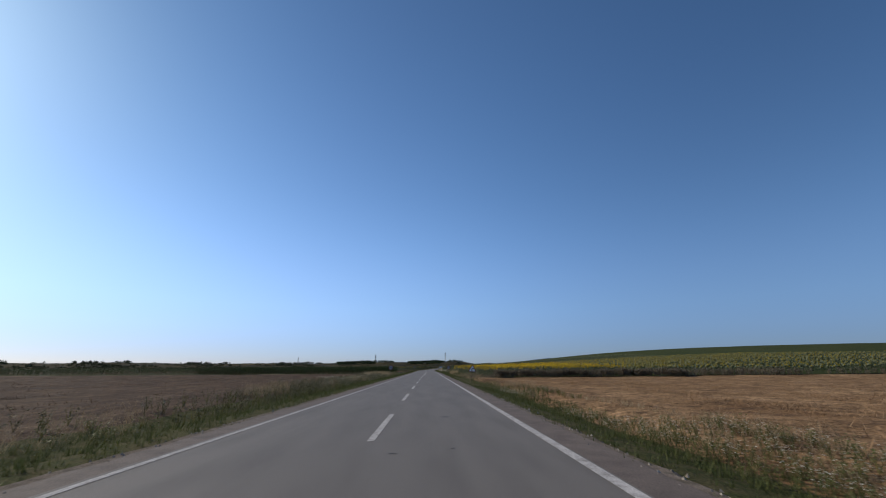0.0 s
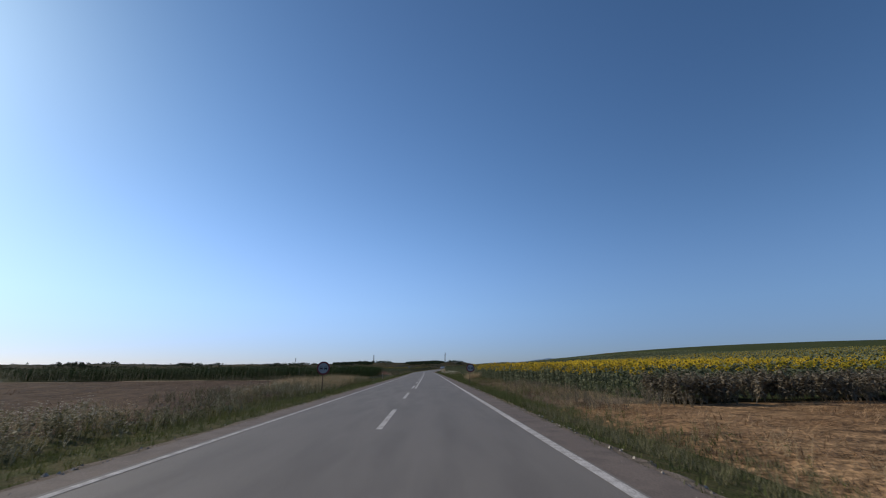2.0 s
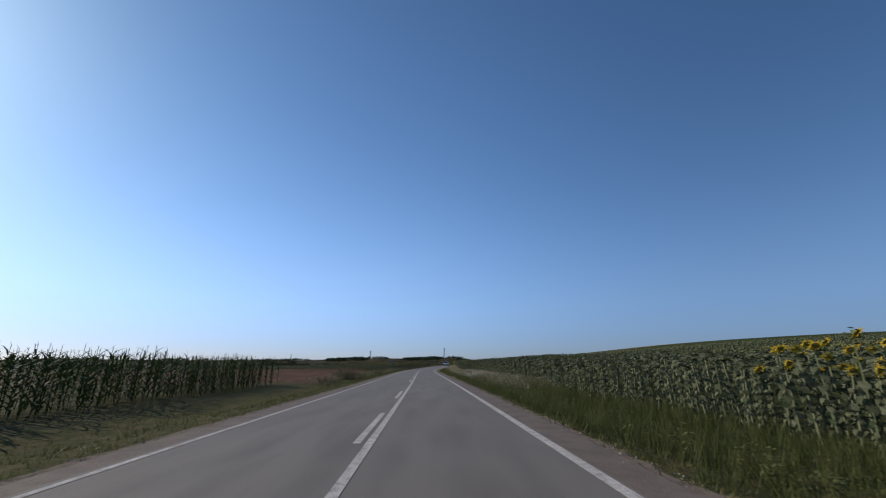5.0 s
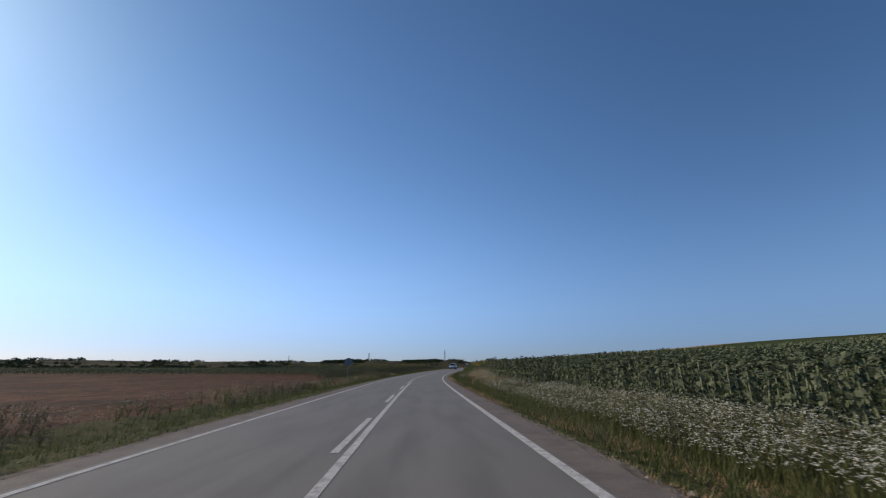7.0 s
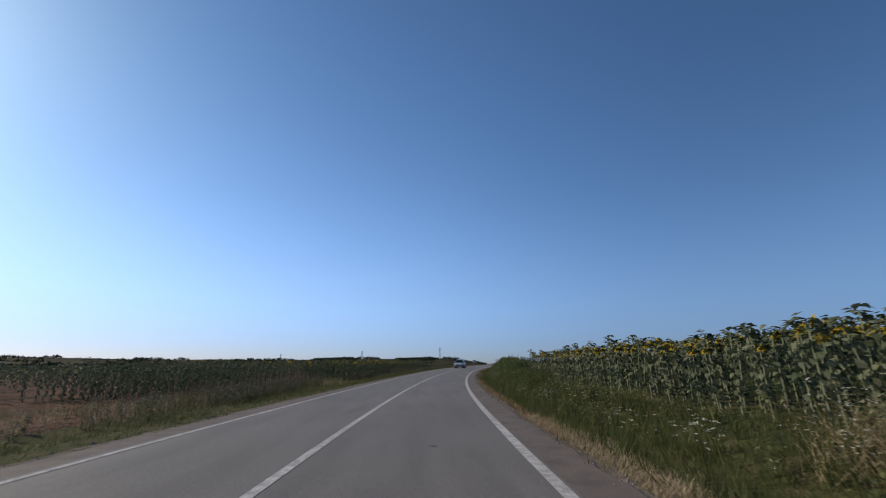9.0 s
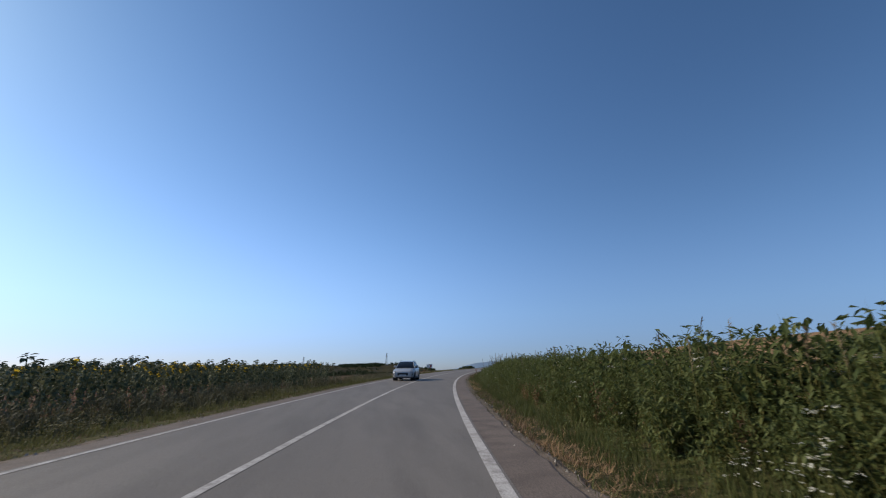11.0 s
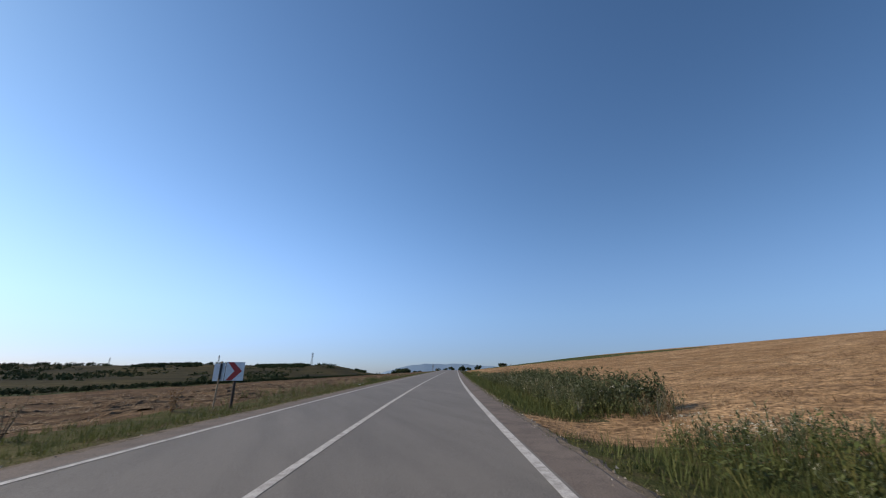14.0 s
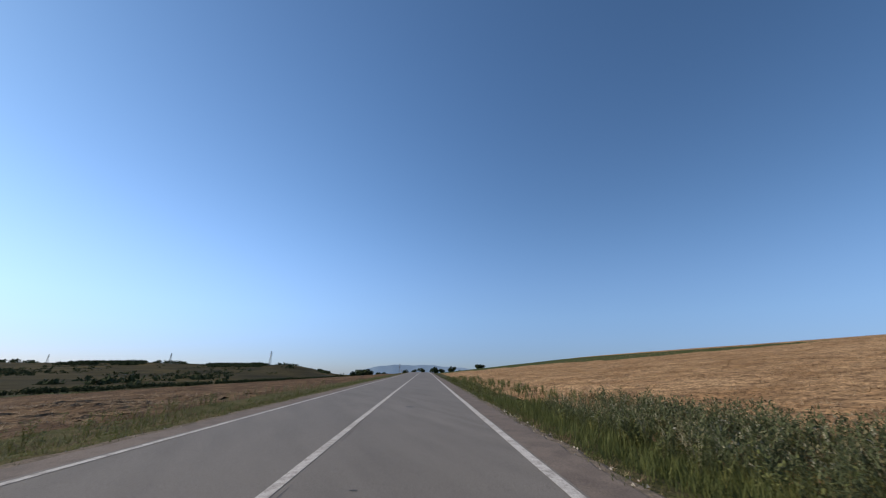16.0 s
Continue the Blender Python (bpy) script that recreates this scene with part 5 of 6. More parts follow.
s, u = loose(2600, 300, 640, -38.6, -36.4)
scatter("far_hedge", CLUMP, s, u, rng.uniform(0.3, 0.75, len(s)), [TREE_LEAF, TREE_LEAF], "dark green crop strip beyond the stubble", "crop", 0.0, 0.1)

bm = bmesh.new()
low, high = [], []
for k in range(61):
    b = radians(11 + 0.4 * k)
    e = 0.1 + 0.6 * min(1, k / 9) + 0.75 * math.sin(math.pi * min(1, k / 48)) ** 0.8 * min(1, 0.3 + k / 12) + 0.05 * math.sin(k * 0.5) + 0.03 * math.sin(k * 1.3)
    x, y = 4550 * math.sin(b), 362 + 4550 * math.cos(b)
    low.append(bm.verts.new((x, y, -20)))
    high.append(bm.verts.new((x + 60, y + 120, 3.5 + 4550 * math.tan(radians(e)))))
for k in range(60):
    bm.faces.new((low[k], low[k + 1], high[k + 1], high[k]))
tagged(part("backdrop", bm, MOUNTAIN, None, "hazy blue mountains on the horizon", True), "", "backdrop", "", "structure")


def tree_crown(r, w, h, n):
    """Leaf clumps in several uneven lobes."""
    sh = Shape()
    lobes = [(np.array([r.uniform(-0.32, 0.32) * w, r.uniform(-0.32, 0.32) * w, h * r.uniform(0.30, 0.72)]), r.uniform(0.24, 0.34)) for _ in range(7)]
    for k in range(n):
        c, q = lobes[k % 7]
        d = r.normal(0, 1, 3)
        d = d / np.linalg.norm(d) * r.uniform(0.3, 1.0) ** 0.5
        p = c + d * np.array([w * q, w * q, h * q])
        p[2] = max(p[2], 0.12 * h)
        a, s_ = r.normal(0, 1, (3, 3)), 0.06 * (w + h) * r.uniform(0.5, 1.1)
        sh.tri(*(tuple(p + s_ * v / np.linalg.norm(v)) for v in a), 0)
    return sh.done()


def tree(x, y, w, h, label):
    s = np.array([y]), np.array([x])
    ss_, uu_ = s[0].astype(float), s[1].astype(float)
    for _ in range(20):
        px, py = plan(ss_, uu_)
        uu_ += (x - px) * 0.9
        ss_ += (y - py) * 0.9
    z = float(lie(ss_, uu_)[0]) - 0.2
    top = holder("tree", pose(x, y, z), label, "tree", "trees on the plain")
    bm = bmesh.new()
    rod(bm, (0, 0, 0), (0.1 * w * 0.3, 0, h * 0.45), 0.035 * h, 0.02 * h)
    for k in range(4):
        a = k * 1.7
        rod(bm, (0.02 * w, 0, h * 0.35), (math.cos(a) * w * 0.25, math.sin(a) * w * 0.25, h * 0.7), 0.016 * h, 0.006 * h, 6)
    part("trunk", bm, BARK, top)
    cr = new("crown", mesh_of("crown", *tree_crown(rng, w, h, 800)[:2], [TREE_LEAF]))
    cr.parent = top


for bx, dist, w, h in ((-131, 452, 17, 10.5), (-146, 448, 9, 7.5), (-118, 455, 9, 6.5), (-106, 440, 6, 4.5), (-96, 450, 6, 4), (-175, 480, 7, 4.5), (-60, 430, 6, 5),
                       (-45, 425, 5, 4.5), (-33, 440, 7, 6), (-13, 380, 6, 5.5), (-8, 384, 5, 6.5), (2, 420, 6, 5), (16, 450, 5, 6.5), (22, 455, 5, 6), (62, 470, 9, 7), (70, 474, 6, 5)):
    b, dist = radians(23.65) + math.atan(bx / 694.0), dist * 0.64
    tree(36.64 + dist * math.sin(b), 363.3 + dist * math.cos(b), w * 0.64, h * 0.64, "dark green round-topped tree standing on the plain")


def pylon(x, y, h):
    """A lattice mast with three pairs of arms."""
    z = 20.0 if y > 1200 else 2.5
    top = holder("pylon", pose(x, y, z, 0, 0, -20), "grey steel lattice power pylon far across the fields", "pylon", "power pylons")
    bm = bmesh.new()
    w = h * 0.085
    for a in (-1, 1):
        for c in (-1, 1):
            rod(bm, (a * w, c * w, -8), (a * w * 0.15, c * w * 0.15, h), h * 0.008, h * 0.006, 4)
    for k in range(9):
        q, r2 = k / 9, (k + 1) / 9
        for a in (-1, 1):
            rod(bm, (a * w * (1 - 0.85 * q), -w * (1 - 0.85 * q), h * q), (-a * w * (1 - 0.85 * r2), -w * (1 - 0.85 * r2), h * r2), h * 0.004, None, 4)
            rod(bm, (-w * (1 - 0.85 * q), a * w * (1 - 0.85 * q), h * q), (-w * (1 - 0.85 * r2), -a * w * (1 - 0.85 * r2), h * r2), h * 0.004, None, 4)
    part("mast", bm, POST_METAL, top)
    for q in (0.70, 0.81, 0.92):
        bm = bmesh.new()
        rod(bm, (-h * 0.11, 0, h * q), (h * 0.11, 0, h * q), h * 0.006, None, 4)
        rod(bm, (-h * 0.11, 0, h * q), (0, 0, h * (q + 0.05)), h * 0.004, None, 4)
        rod(bm, (h * 0.11, 0, h * q), (0, 0, h * (q + 0.05)), h * 0.004, None, 4)
        part("cross_arm", bm, POST_METAL, top)


for x, y, h in ((53.7, 1378, 32), (-314.7, 2381, 56), (-1100, 3448, 66), (117, 612, 8)):
    pylon(x, y, h)

# ---- road signs and posts ----


def ring_pts(r, n=40):
    return [(r * math.cos(2 * math.pi * k / n), r * math.sin(2 * math.pi * k / n)) for k in range(n)]


def border(bm, outer, inner, y0, y1):
    """A raised frame between two outlines of equal count."""
    n = len(outer)
    vs = [[bm.verts.new((x, y, z)) for x, z in pts] for pts, y in ((outer, y0), (inner, y0), (inner, y1), (outer, y1))]
    for k in range(n):
        j = (k + 1) % n
        for a in range(4):
            b = (a + 1) % 4
            bm.faces.new((vs[a][k], vs[a][j], vs[b][j], vs[b][k]))
    return bm


def round_corner(pts, r, n=4):
    """Rounds the corners of an outline."""
    out = []
    m = len(pts)
    for k in range(m):
        p, a, b = Vector(pts[k]), Vector(pts[k - 1]), Vector(pts[(k + 1) % m])
        p0, p1 = p + (a - p).normalized() * r, p + (b - p).normalized() * r
        for i in range(n + 1):
            t = i / n
            out.append(tuple(p0 * (1 - t) ** 2 + p * 2 * t * (1 - t) + p1 * t * t))
    return out


def sign_at(name, s, u, label, category, lean=0.0, turn=0.0):
    x, y, z = spot(s, u, 0.0)
    return holder(name, pose(x, y, z, 0, lean, -along(s) + turn), label, category, "road signs")


def triangle_sign(s, u, mid):
    top = sign_at("warning_sign", s, u, "triangular red-bordered bend warning sign on a rusty post", "road sign", 4.5)
    a = 0.86
    hgt = a * 0.866
    tri_pts = lambda k: round_corner([(0, mid + hgt * 0.667 * k), (-a / 2 * k, mid - hgt * 0.333 * k), (a / 2 * k, mid - hgt * 0.333 * k)], 0.06 * k)
    part("post", rod(bmesh.new(), (0, 0.035, -0.3), (0.0, 0.035, mid + 0.3), 0.032, None, 10), POST_RUST, top, "brown rusty round post")
    plate = part("plate", slab(bmesh.new(), tri_pts(0.97), -0.008, 0.002), SIGN_WHITE, top, "white sign plate")
    part("border", border(bmesh.new(), tri_pts(1.0), tri_pts(0.78), -0.014, 0.004), SIGN_SHADED_RED, plate, "dark red border")
    bm = bmesh.new()
    for pts in ([(-0.075, -0.17), (-0.015, -0.17), (-0.015, 0.0), (-0.085, 0.0)], [(-0.085, 0.0), (-0.015, 0.0), (0.03, 0.05), (0.03, 0.115), (-0.03, 0.10)],
                [(0.03, 0.045), (0.15, 0.055), (0.15, 0.12), (0.03, 0.115)]):
        slab(bm, [(x, mid + z) for x, z in pts], -0.012, -0.009)
    part("arrow", bm, SIGN_BLACK, plate, "black bent arrow")


def car_icon(bm, x, z, k):
    for pts in ([(-0.095, -0.055), (0.095, -0.055), (0.105, 0.03), (-0.105, 0.03)], [(-0.09, -0.10), (-0.05, -0.10), (-0.05, -0.055), (-0.09, -0.055)],
                [(0.05, -0.10), (0.09, -0.10), (0.09, -0.055), (0.05, -0.055)], [(-0.085, 0.03), (-0.065, 0.03), (-0.05, 0.085), (-0.07, 0.085)],
                [(0.065, 0.03), (0.085, 0.03), (0.07, 0.085), (0.05, 0.085)], [(-0.07, 0.085), (0.07, 0.085), (0.06, 0.105), (-0.06, 0.105)]):
        slab(bm, [(x + px * k, z + pz * k) for px, pz in pts], -0.012, -0.009)
    return bm


def round_sign(s, u, mid, r, lean, turn):
    top = sign_at("no_overtaking_sign", s, u, "round red-ringed no overtaking sign on a dark post", "road sign", lean, turn)
    disc = lambda q: [(x, mid + z) for x, z in ring_pts(q)]
    part("post", rod(bmesh.new(), (0, 0.035, -0.3), (0, 0.035, mid + 0.25), 0.03, None, 10), POST_RUST, top, "dark rusty post")
    plate = part("plate", slab(bmesh.new(), disc(r * 0.98), -0.008, 0.002), SIGN_SHADED_WHITE, top, "white sign plate with backlit shade in its colour")
    part("border", border(bmesh.new(), disc(r), disc(r * 0.76), -0.014, 0.006), SIGN_SHADED_RED, plate, "red ring with backlit shade in its colour")
    part("car_symbol", car_icon(bmesh.new(), -0.145 * r / 0.42, mid, r / 0.42), SIGN_DEEP_RED, plate, "dark red car symbol")
    part("car_symbol", car_icon(bmesh.new(), 0.145 * r / 0.42, mid, r / 0.42), SIGN_BLACK, plate, "black car symbol")


triangle_sign(42.2, 5.44, 1.40)
round_sign(85.2, 5.0, 1.50, 0.40, 4.5, 8.0)
round_sign(73.2, -5.72, 1.6, 0.42, 0.0, 4.0)

top = sign_at("road_sign", 199.0, -5.47, "dark grey back of a round road sign on a post", "road sign")
part("post", rod(bmesh.new(), (0, -0.035, -0.3), (0, -0.035, 2.1), 0.03, None, 10), POST_METAL, top)
part("plate", slab(bmesh.new(), [(x, 1.98 + z) for x, z in ring_pts(0.36)], -0.002, 0.010), SIGN_BACK, top, "dark grey metal disc")

top = sign_at("bend_marker_sign", 339.9, -6.72, "square white sign with a red chevron on two posts", "road sign", 0.0, 6.0)
part("post", rod(bmesh.new(), (0.05, 0.05, -0.3), (0.05, 0.05, 1.75), 0.06, None, 10), POST_RUST, top, "thick brown wooden post")
part("post", rod(bmesh.new(), (-0.62, -0.02, -0.3), (-0.55, -0.02, 1.85), 0.03, None, 10), POST_PALE, top, "thin pale wooden post")
plate = part("plate", slab(bmesh.new(), [(-0.36, 1.08), (0.38, 1.08), (0.38, 1.82), (-0.36, 1.82)], -0.012, 0.002), SIGN_WHITE, top, "white sign plate")
bm = slab(bmesh.new(), [(-0.30, 1.09), (-0.06, 1.09), (0.30, 1.46), (-0.06, 1.81), (-0.30, 1.81), (0.0, 1.46)], -0.018, -0.013)
part("chevron", bm, SIGN_RED, plate, "red chevron")
bm = slab(bmesh.new(), [(-0.84, 1.05), (-0.40, 1.07), (-0.40, 1.77), (-0.84, 1.75)], 0.02, 0.034)
part("side_plate", bm, SIGN_WHITE, top, "plain white side plate")
part("edge_bar", slab(bmesh.new(), [(-0.58, 1.12), (-0.52, 1.12), (-0.52, 1.74), (-0.58, 1.74)], -0.06, 0.018), SIGN_BLACK, top, "dark bar")


def marker_post(s, u, h, red, lean):
    x, y, z = spot(s, u, -0.02)
    top = holder("marker_post", pose(x, y, z, lean * 0.4, lean, -along(s)), "pale weathered roadside marker post" + (" with a red band" if red else ""), "marker post", "marker posts")
    part("post", box(bmesh.new(), -0.05, 0.05, -0.045, 0.045, -0.15, h, 0.015), POST_PALE, top)
    if red:
        part("reflector", box(bmesh.new(), -0.053, 0.053, -0.050, 0.048, h * 0.72, h * 0.90, 0.004), SIGN_RED, top, "red reflective band")


for s, u, h, red, lean in ((103.6, -5.2, 0.85, False, 0), (108.3, 7.6, 0.85, False, 2), (199.6, 5.9, 0.95, True, 6), (309.2, 5.05, 0.95, True, -6),
                           (480, -4.6, 1.1, True, 0), (153.0, 5.5, 1.12, True, -3)):
    marker_post(s, u, h, red, lean)

# ---- bushes ----
def mound_shape(r):
    """A low wide mound of grass: 0 blades, 1 stems."""
    sh = Shape()
    for _ in range(420):
        a, q = r.uniform(0, 6.3), 0.95 * r.uniform(0, 1) ** 0.6
        blade(sh, (q * math.cos(a) * 1.15, q * math.sin(a) * 0.8, 0), r.uniform(0, 6.3), r.uniform(0.4, 0.8) * (1.1 - 0.7 * q * q), 0.022, r.uniform(0.2, 0.7), 0, 2)
    for _ in range(12):
        a, q = r.uniform(0, 6.3), r.uniform(0, 0.5)
        sh.tri((q, 0, 0), (q + 0.01, 0, 0), (q + 0.3 * math.cos(a), 0.3 * math.sin(a), 0.75), 1)
    return sh.done()


MOUND = mound_shape(rng)
BUSH = [weed_shape(rng, 1.0, 300, 0.08) for _ in range(3)]
BARE = weed_shape(rng, 1.2, 110, 0.06)


def bush(s, u, k, shape, mats, label):
    x, y, z = spot(s, u, -0.03)
    top = holder("bush", pose(x, y, z, 0, 0, s * 37), label, "bush", "roadside bushes")
    v, f, m = shape
    for nm, i, mt in (("leaves", 0, mats[0]), ("stems", 1, mats[1])):
        q = new(nm, mesh_of(nm, v * np.array([1.35 * k, 1.35 * k, k]), f[m == i], [mt]))
        q.parent = top


for s, u, k, sh, mats, lb in ((17.8, -6.6, 0.75, BUSH[0], (DARK_WEED, BARK), "small dark brownish bush in the dry verge"), (164, -7.6, 1.0, BUSH[1], (DARK_WEED, BARK), "low dark bush in the verge"),
                              (310, -6.0, 1.15, BUSH[2], (GRASS, BARK), "round grey-green bush beside the road"), (332, -7.4, 1.1, BARE, (DARK_WEED, BARK), "thin half-bare bush beside the road"),
                              (372.5, -7.3, 0.9, MOUND, (LUSH, GRASS), "low wide mound of green grass beside the road"), (365.4, 7.6, 1.3, BUSH[1], (DUSTY, GRASS), "tall half-bare bush above the weeds"), (350.4, 7.9, 1.25, BUSH[2], (DUSTY, GRASS), "tall half-bare bush above the weeds"),
                              (339.5, 7.2, 1.0, MOUND, (LUSH, GRASS), "round mound of green grass in the verge"),
                              (22, 6.6, 0.55, BUSH[2], (DARK_WEED, BARK), "small brown bush in the verge")):
    bush(s, u, k, sh, mats, lb)


def thistle(s, u, h, arms=6, petals=THISTLE, label="tall brown thistle with dry heads above the weeds"):
    """A dry branching thistle: ribbed stem, arching arms, spiny heads and ragged leaves."""
    x, y, z = spot(s, u, -0.05)
    top = holder("thistle", pose(x, y, z, 0, 0, s * 51), label, "thistle", "tall thistles")
    tips = []
    bm = bmesh.new()
    knee, crown = Vector((0.03, 0.05, h * 0.4)), Vector((0.05, 0.02, h * 0.66))
    rod(bm, (0, 0, 0), knee, 0.017, 0.014, 6)
    rod(bm, knee, crown, 0.014, 0.009, 6)
    for k in range(arms):
        a = k * 2.4 + s
        p = knee.lerp(crown, min(1.0, 0.2 + k / max(1, arms - 1)))
        reach = h * (0.13 - 0.06 * k / arms) if arms > 1 else 0.03
        mid = p + Vector((math.cos(a) * reach, math.sin(a) * reach, h * 0.11))
        e = mid + Vector((math.cos(a) * reach * 0.45, math.sin(a) * reach * 0.45, h * (0.10 + 0.13 * k / arms)))
        arm = bmesh.new()
        rod(arm, p, mid, 0.009, 0.007, 5)
        rod(arm, mid, e, 0.007, 0.005, 5)
        part("branch", arm, DEAD_LEAF, top)
        tips.append(e)
    part("stem", bm, DEAD_LEAF, top, "brown upright stem")
    for e in tips:
        bm = bmesh.new()
        bmesh.ops.create_icosphere(bm, subdivisions=1, radius=0.03)
        for v in bm.verts:
            v.co *= 0.85 + 0.3 * rng.random()
            v.co.z *= 1.25
            v.co += e
        for k in range(16):
            a, tilt = k * 2.4, 0.2 + 0.9 * (k / 16)
            d = Vector((math.cos(a) * tilt, math.sin(a) * tilt, 1.25 - tilt * 0.7)).normalized()
            side = d.cross(Vector((0, 0, 1))).normalized() * 0.008
            bm.faces.new([bm.verts.new(q) for q in (e + d * 0.02 - side, e + d * 0.02 + side, e + d * rng.uniform(0.05, 0.075))])
        part("flower_head", bm, petals, top, "dry spiny thistle head")
    sh = Shape()
    for k in range(40):
        t = k / 40
        p = Vector((0, 0, 0)).lerp(knee, t * 1.3)
        blade(sh, tuple(p), rng.uniform(0, 6.3), rng.uniform(0.12, 0.26) * (1.1 - 0.6 * t), 0.045, rng.uniform(0.5, 1.1), 0, 2)
    for e in tips:
        for _ in range(5):
            blade(sh, tuple(crown.lerp(e, rng.uniform(0.1, 0.85))), rng.uniform(0, 6.3), rng.uniform(0.05, 0.10), 0.026, rng.uniform(0.4, 1.1), 0, 1)
    v, f, m = sh.done()
    q = new("leaves", mesh_of("leaves", v, f, [DUSTY]))
    q.parent = top


for s, u, h in ((362.9, 7.3, 1.9), (363.5, 7.7, 1.7), (363.2, 6.9, 1.5), (362.4, 7.8, 1.6), (366.2, 8.5, 1.85), (366.8, 8.9, 1.7), (365.8, 8.2, 1.55), (366.6, 8.1, 1.4)):
    thistle(s, u, h)
thistle(364.0, 9.5, 2.3, 1, PINK, "single tall thistle stem with a pale pink flower")


def lump(name, s, u, r, m, label, category, flat=0.6):
    """A crumpled piece of litter."""
    x, y, z = spot(s, u, r * 0.25)
    bm = bmesh.new()
    bmesh.ops.create_icosphere(bm, subdivisions=2, radius=r)
    for v in bm.verts:
        v.co = v.co * (0.75 + 0.5 * rng.random())
        v.co.z *= flat
    ob = part(name, bm, m, None, label)
    ob.matrix_world = pose(x, y, z, 0, 0, s * 20)
    tagged(ob, "", category)


lump("plastic_bag", 352, 9.4, 0.26, BAG, "crumpled pale yellow plastic bag in the weeds", "plastic bag")
lump("litter", 359, -5.6, 0.11, LITTER, "white piece of litter on the verge", "litter")
lump("litter", 363, -6.2, 0.08, LITTER, "white piece of litter on the verge", "litter")

# ---- patches and cracks in the asphalt ----


def tar_patch(s, u, a, b):
    n = 14
    x, y = plan(s, u)
    bm = bmesh.new()
    vs = []
    for k in range(n):
        t = 2 * math.pi * k / n
        q = 1 + 0.35 * (rng.random() - 0.5)
        vs.append(bm.verts.new((0.6 * a * q * math.cos(t), 0.6 * b * q * math.sin(t), 0)))
    bm.faces.new(vs)
    ob = part("tar_patch", bm, TAR, road, "dark tar patch")
    ob.matrix_world = pose(float(x), float(y), float(np.interp(s, LS, LZ)) + 0.004, 0.97 if s > 270 else 0, 0, -along(s))


for s, u, a, b in ((11.9, 1.54, 0.27, 0.16), (7.0, 0.52, 0.13, 0.05), (7.4, 1.5, 0.07, 0.05), (83.4, 1.72, 0.34, 0.16), (84.0, 1.50, 0.22, 0.10), (355, -2.0, 0.28, 0.12), (353, 0.4, 0.16, 0.08),
                   (342, 1.7, 0.22, 0.10), (343.2, 1.5, 0.14, 0.06), (374, 0.9, 0.08, 0.04), (297, -1.9, 0.2, 0.05), (384, 1.2, 0.3, 0.3), (215, 1.9, 0.12, 0.08)):
    tar_patch(s, u, a, b)


def crack(s0, s1, u0, u1):
    n = max(6, int((s1 - s0) / 0.25))
    s, u = np.linspace(s0, s1, n), np.linspace(u0, u1, n) + np.cumsum(rng.normal(0, 0.007, n))
    z = np.interp(s, LS, LZ) + 0.004
    w = 0.001 + 0.004 * rng.random(n)
    v = np.stack([np.stack([*plan(s, u - w), z], -1), np.stack([*plan(s, u + w), z], -1)], 1).reshape(-1, 3)
    a = np.arange(n - 1) * 2
    ob = new("crack", mesh_of("crack", v, np.stack([a, a + 1, a + 3, a + 2], -1), [TAR]))
    ob.parent = road


for s0, s1, u0, u1 in ((372, 374.2, 0.16, 0.18), (377, 378.3, 0.17, 0.15), (381, 383, 0.16, 0.2), (362, 363.2, 0.16, 0.17), (345, 346.2, 0.17, 0.2), (16, 18, -1.4, -1.5)):
    crack(s0, s1, u0, u1)

# ---- the white car on the other lane ----


def loft(bm, rings, close_ends=True):
    """Skins a list of rings of equal count. Returns the faces by ring."""
    vs = [[bm.verts.new(p) for p in r] for r in rings]
    n = len(rings[0])
    made = []
    for a, b in zip(vs, vs[1:]):
        made.append([bm.faces.new((a[k], a[(k + 1) % n], b[(k + 1) % n], b[k])) for k in range(n)])
    if close_ends:
        bm.faces.new(vs[0])
        bm.faces.new(vs[-1][::-1])
    return made


def body_ring(y, w, zb, zt):
    half = [(0.0, zb), (w * 0.80, zb), (w - 0.05, zb + 0.07), (w - 0.015, zb + 0.22), (w, 0.66), (w - 0.012, 0.80), (w - 0.035, zt - 0.10), (w - 0.10, zt - 0.02), (w * 0.62, zt + 0.015), (0.0, zt + 0.03)]
    return [(x, y, z) for x, z in half] + [(-x, y, z) for x, z in half[-2:0:-1]]


def cabin_ring(y, z0, z1, w0, w1):
    half = [(w0, z0), (w0 * 0.55 + w1 * 0.45, z0 + (z1 - z0) * 0.5), (w1, z1 - (z1 - z0) * 0.10), (w1 * 0.86, z1 - 0.012), (w1 * 0.4, z1 + 0.008)]
    return [(x, y, z) for x, z in half] + [(-x, y, z) for x, z in half[::-1]]


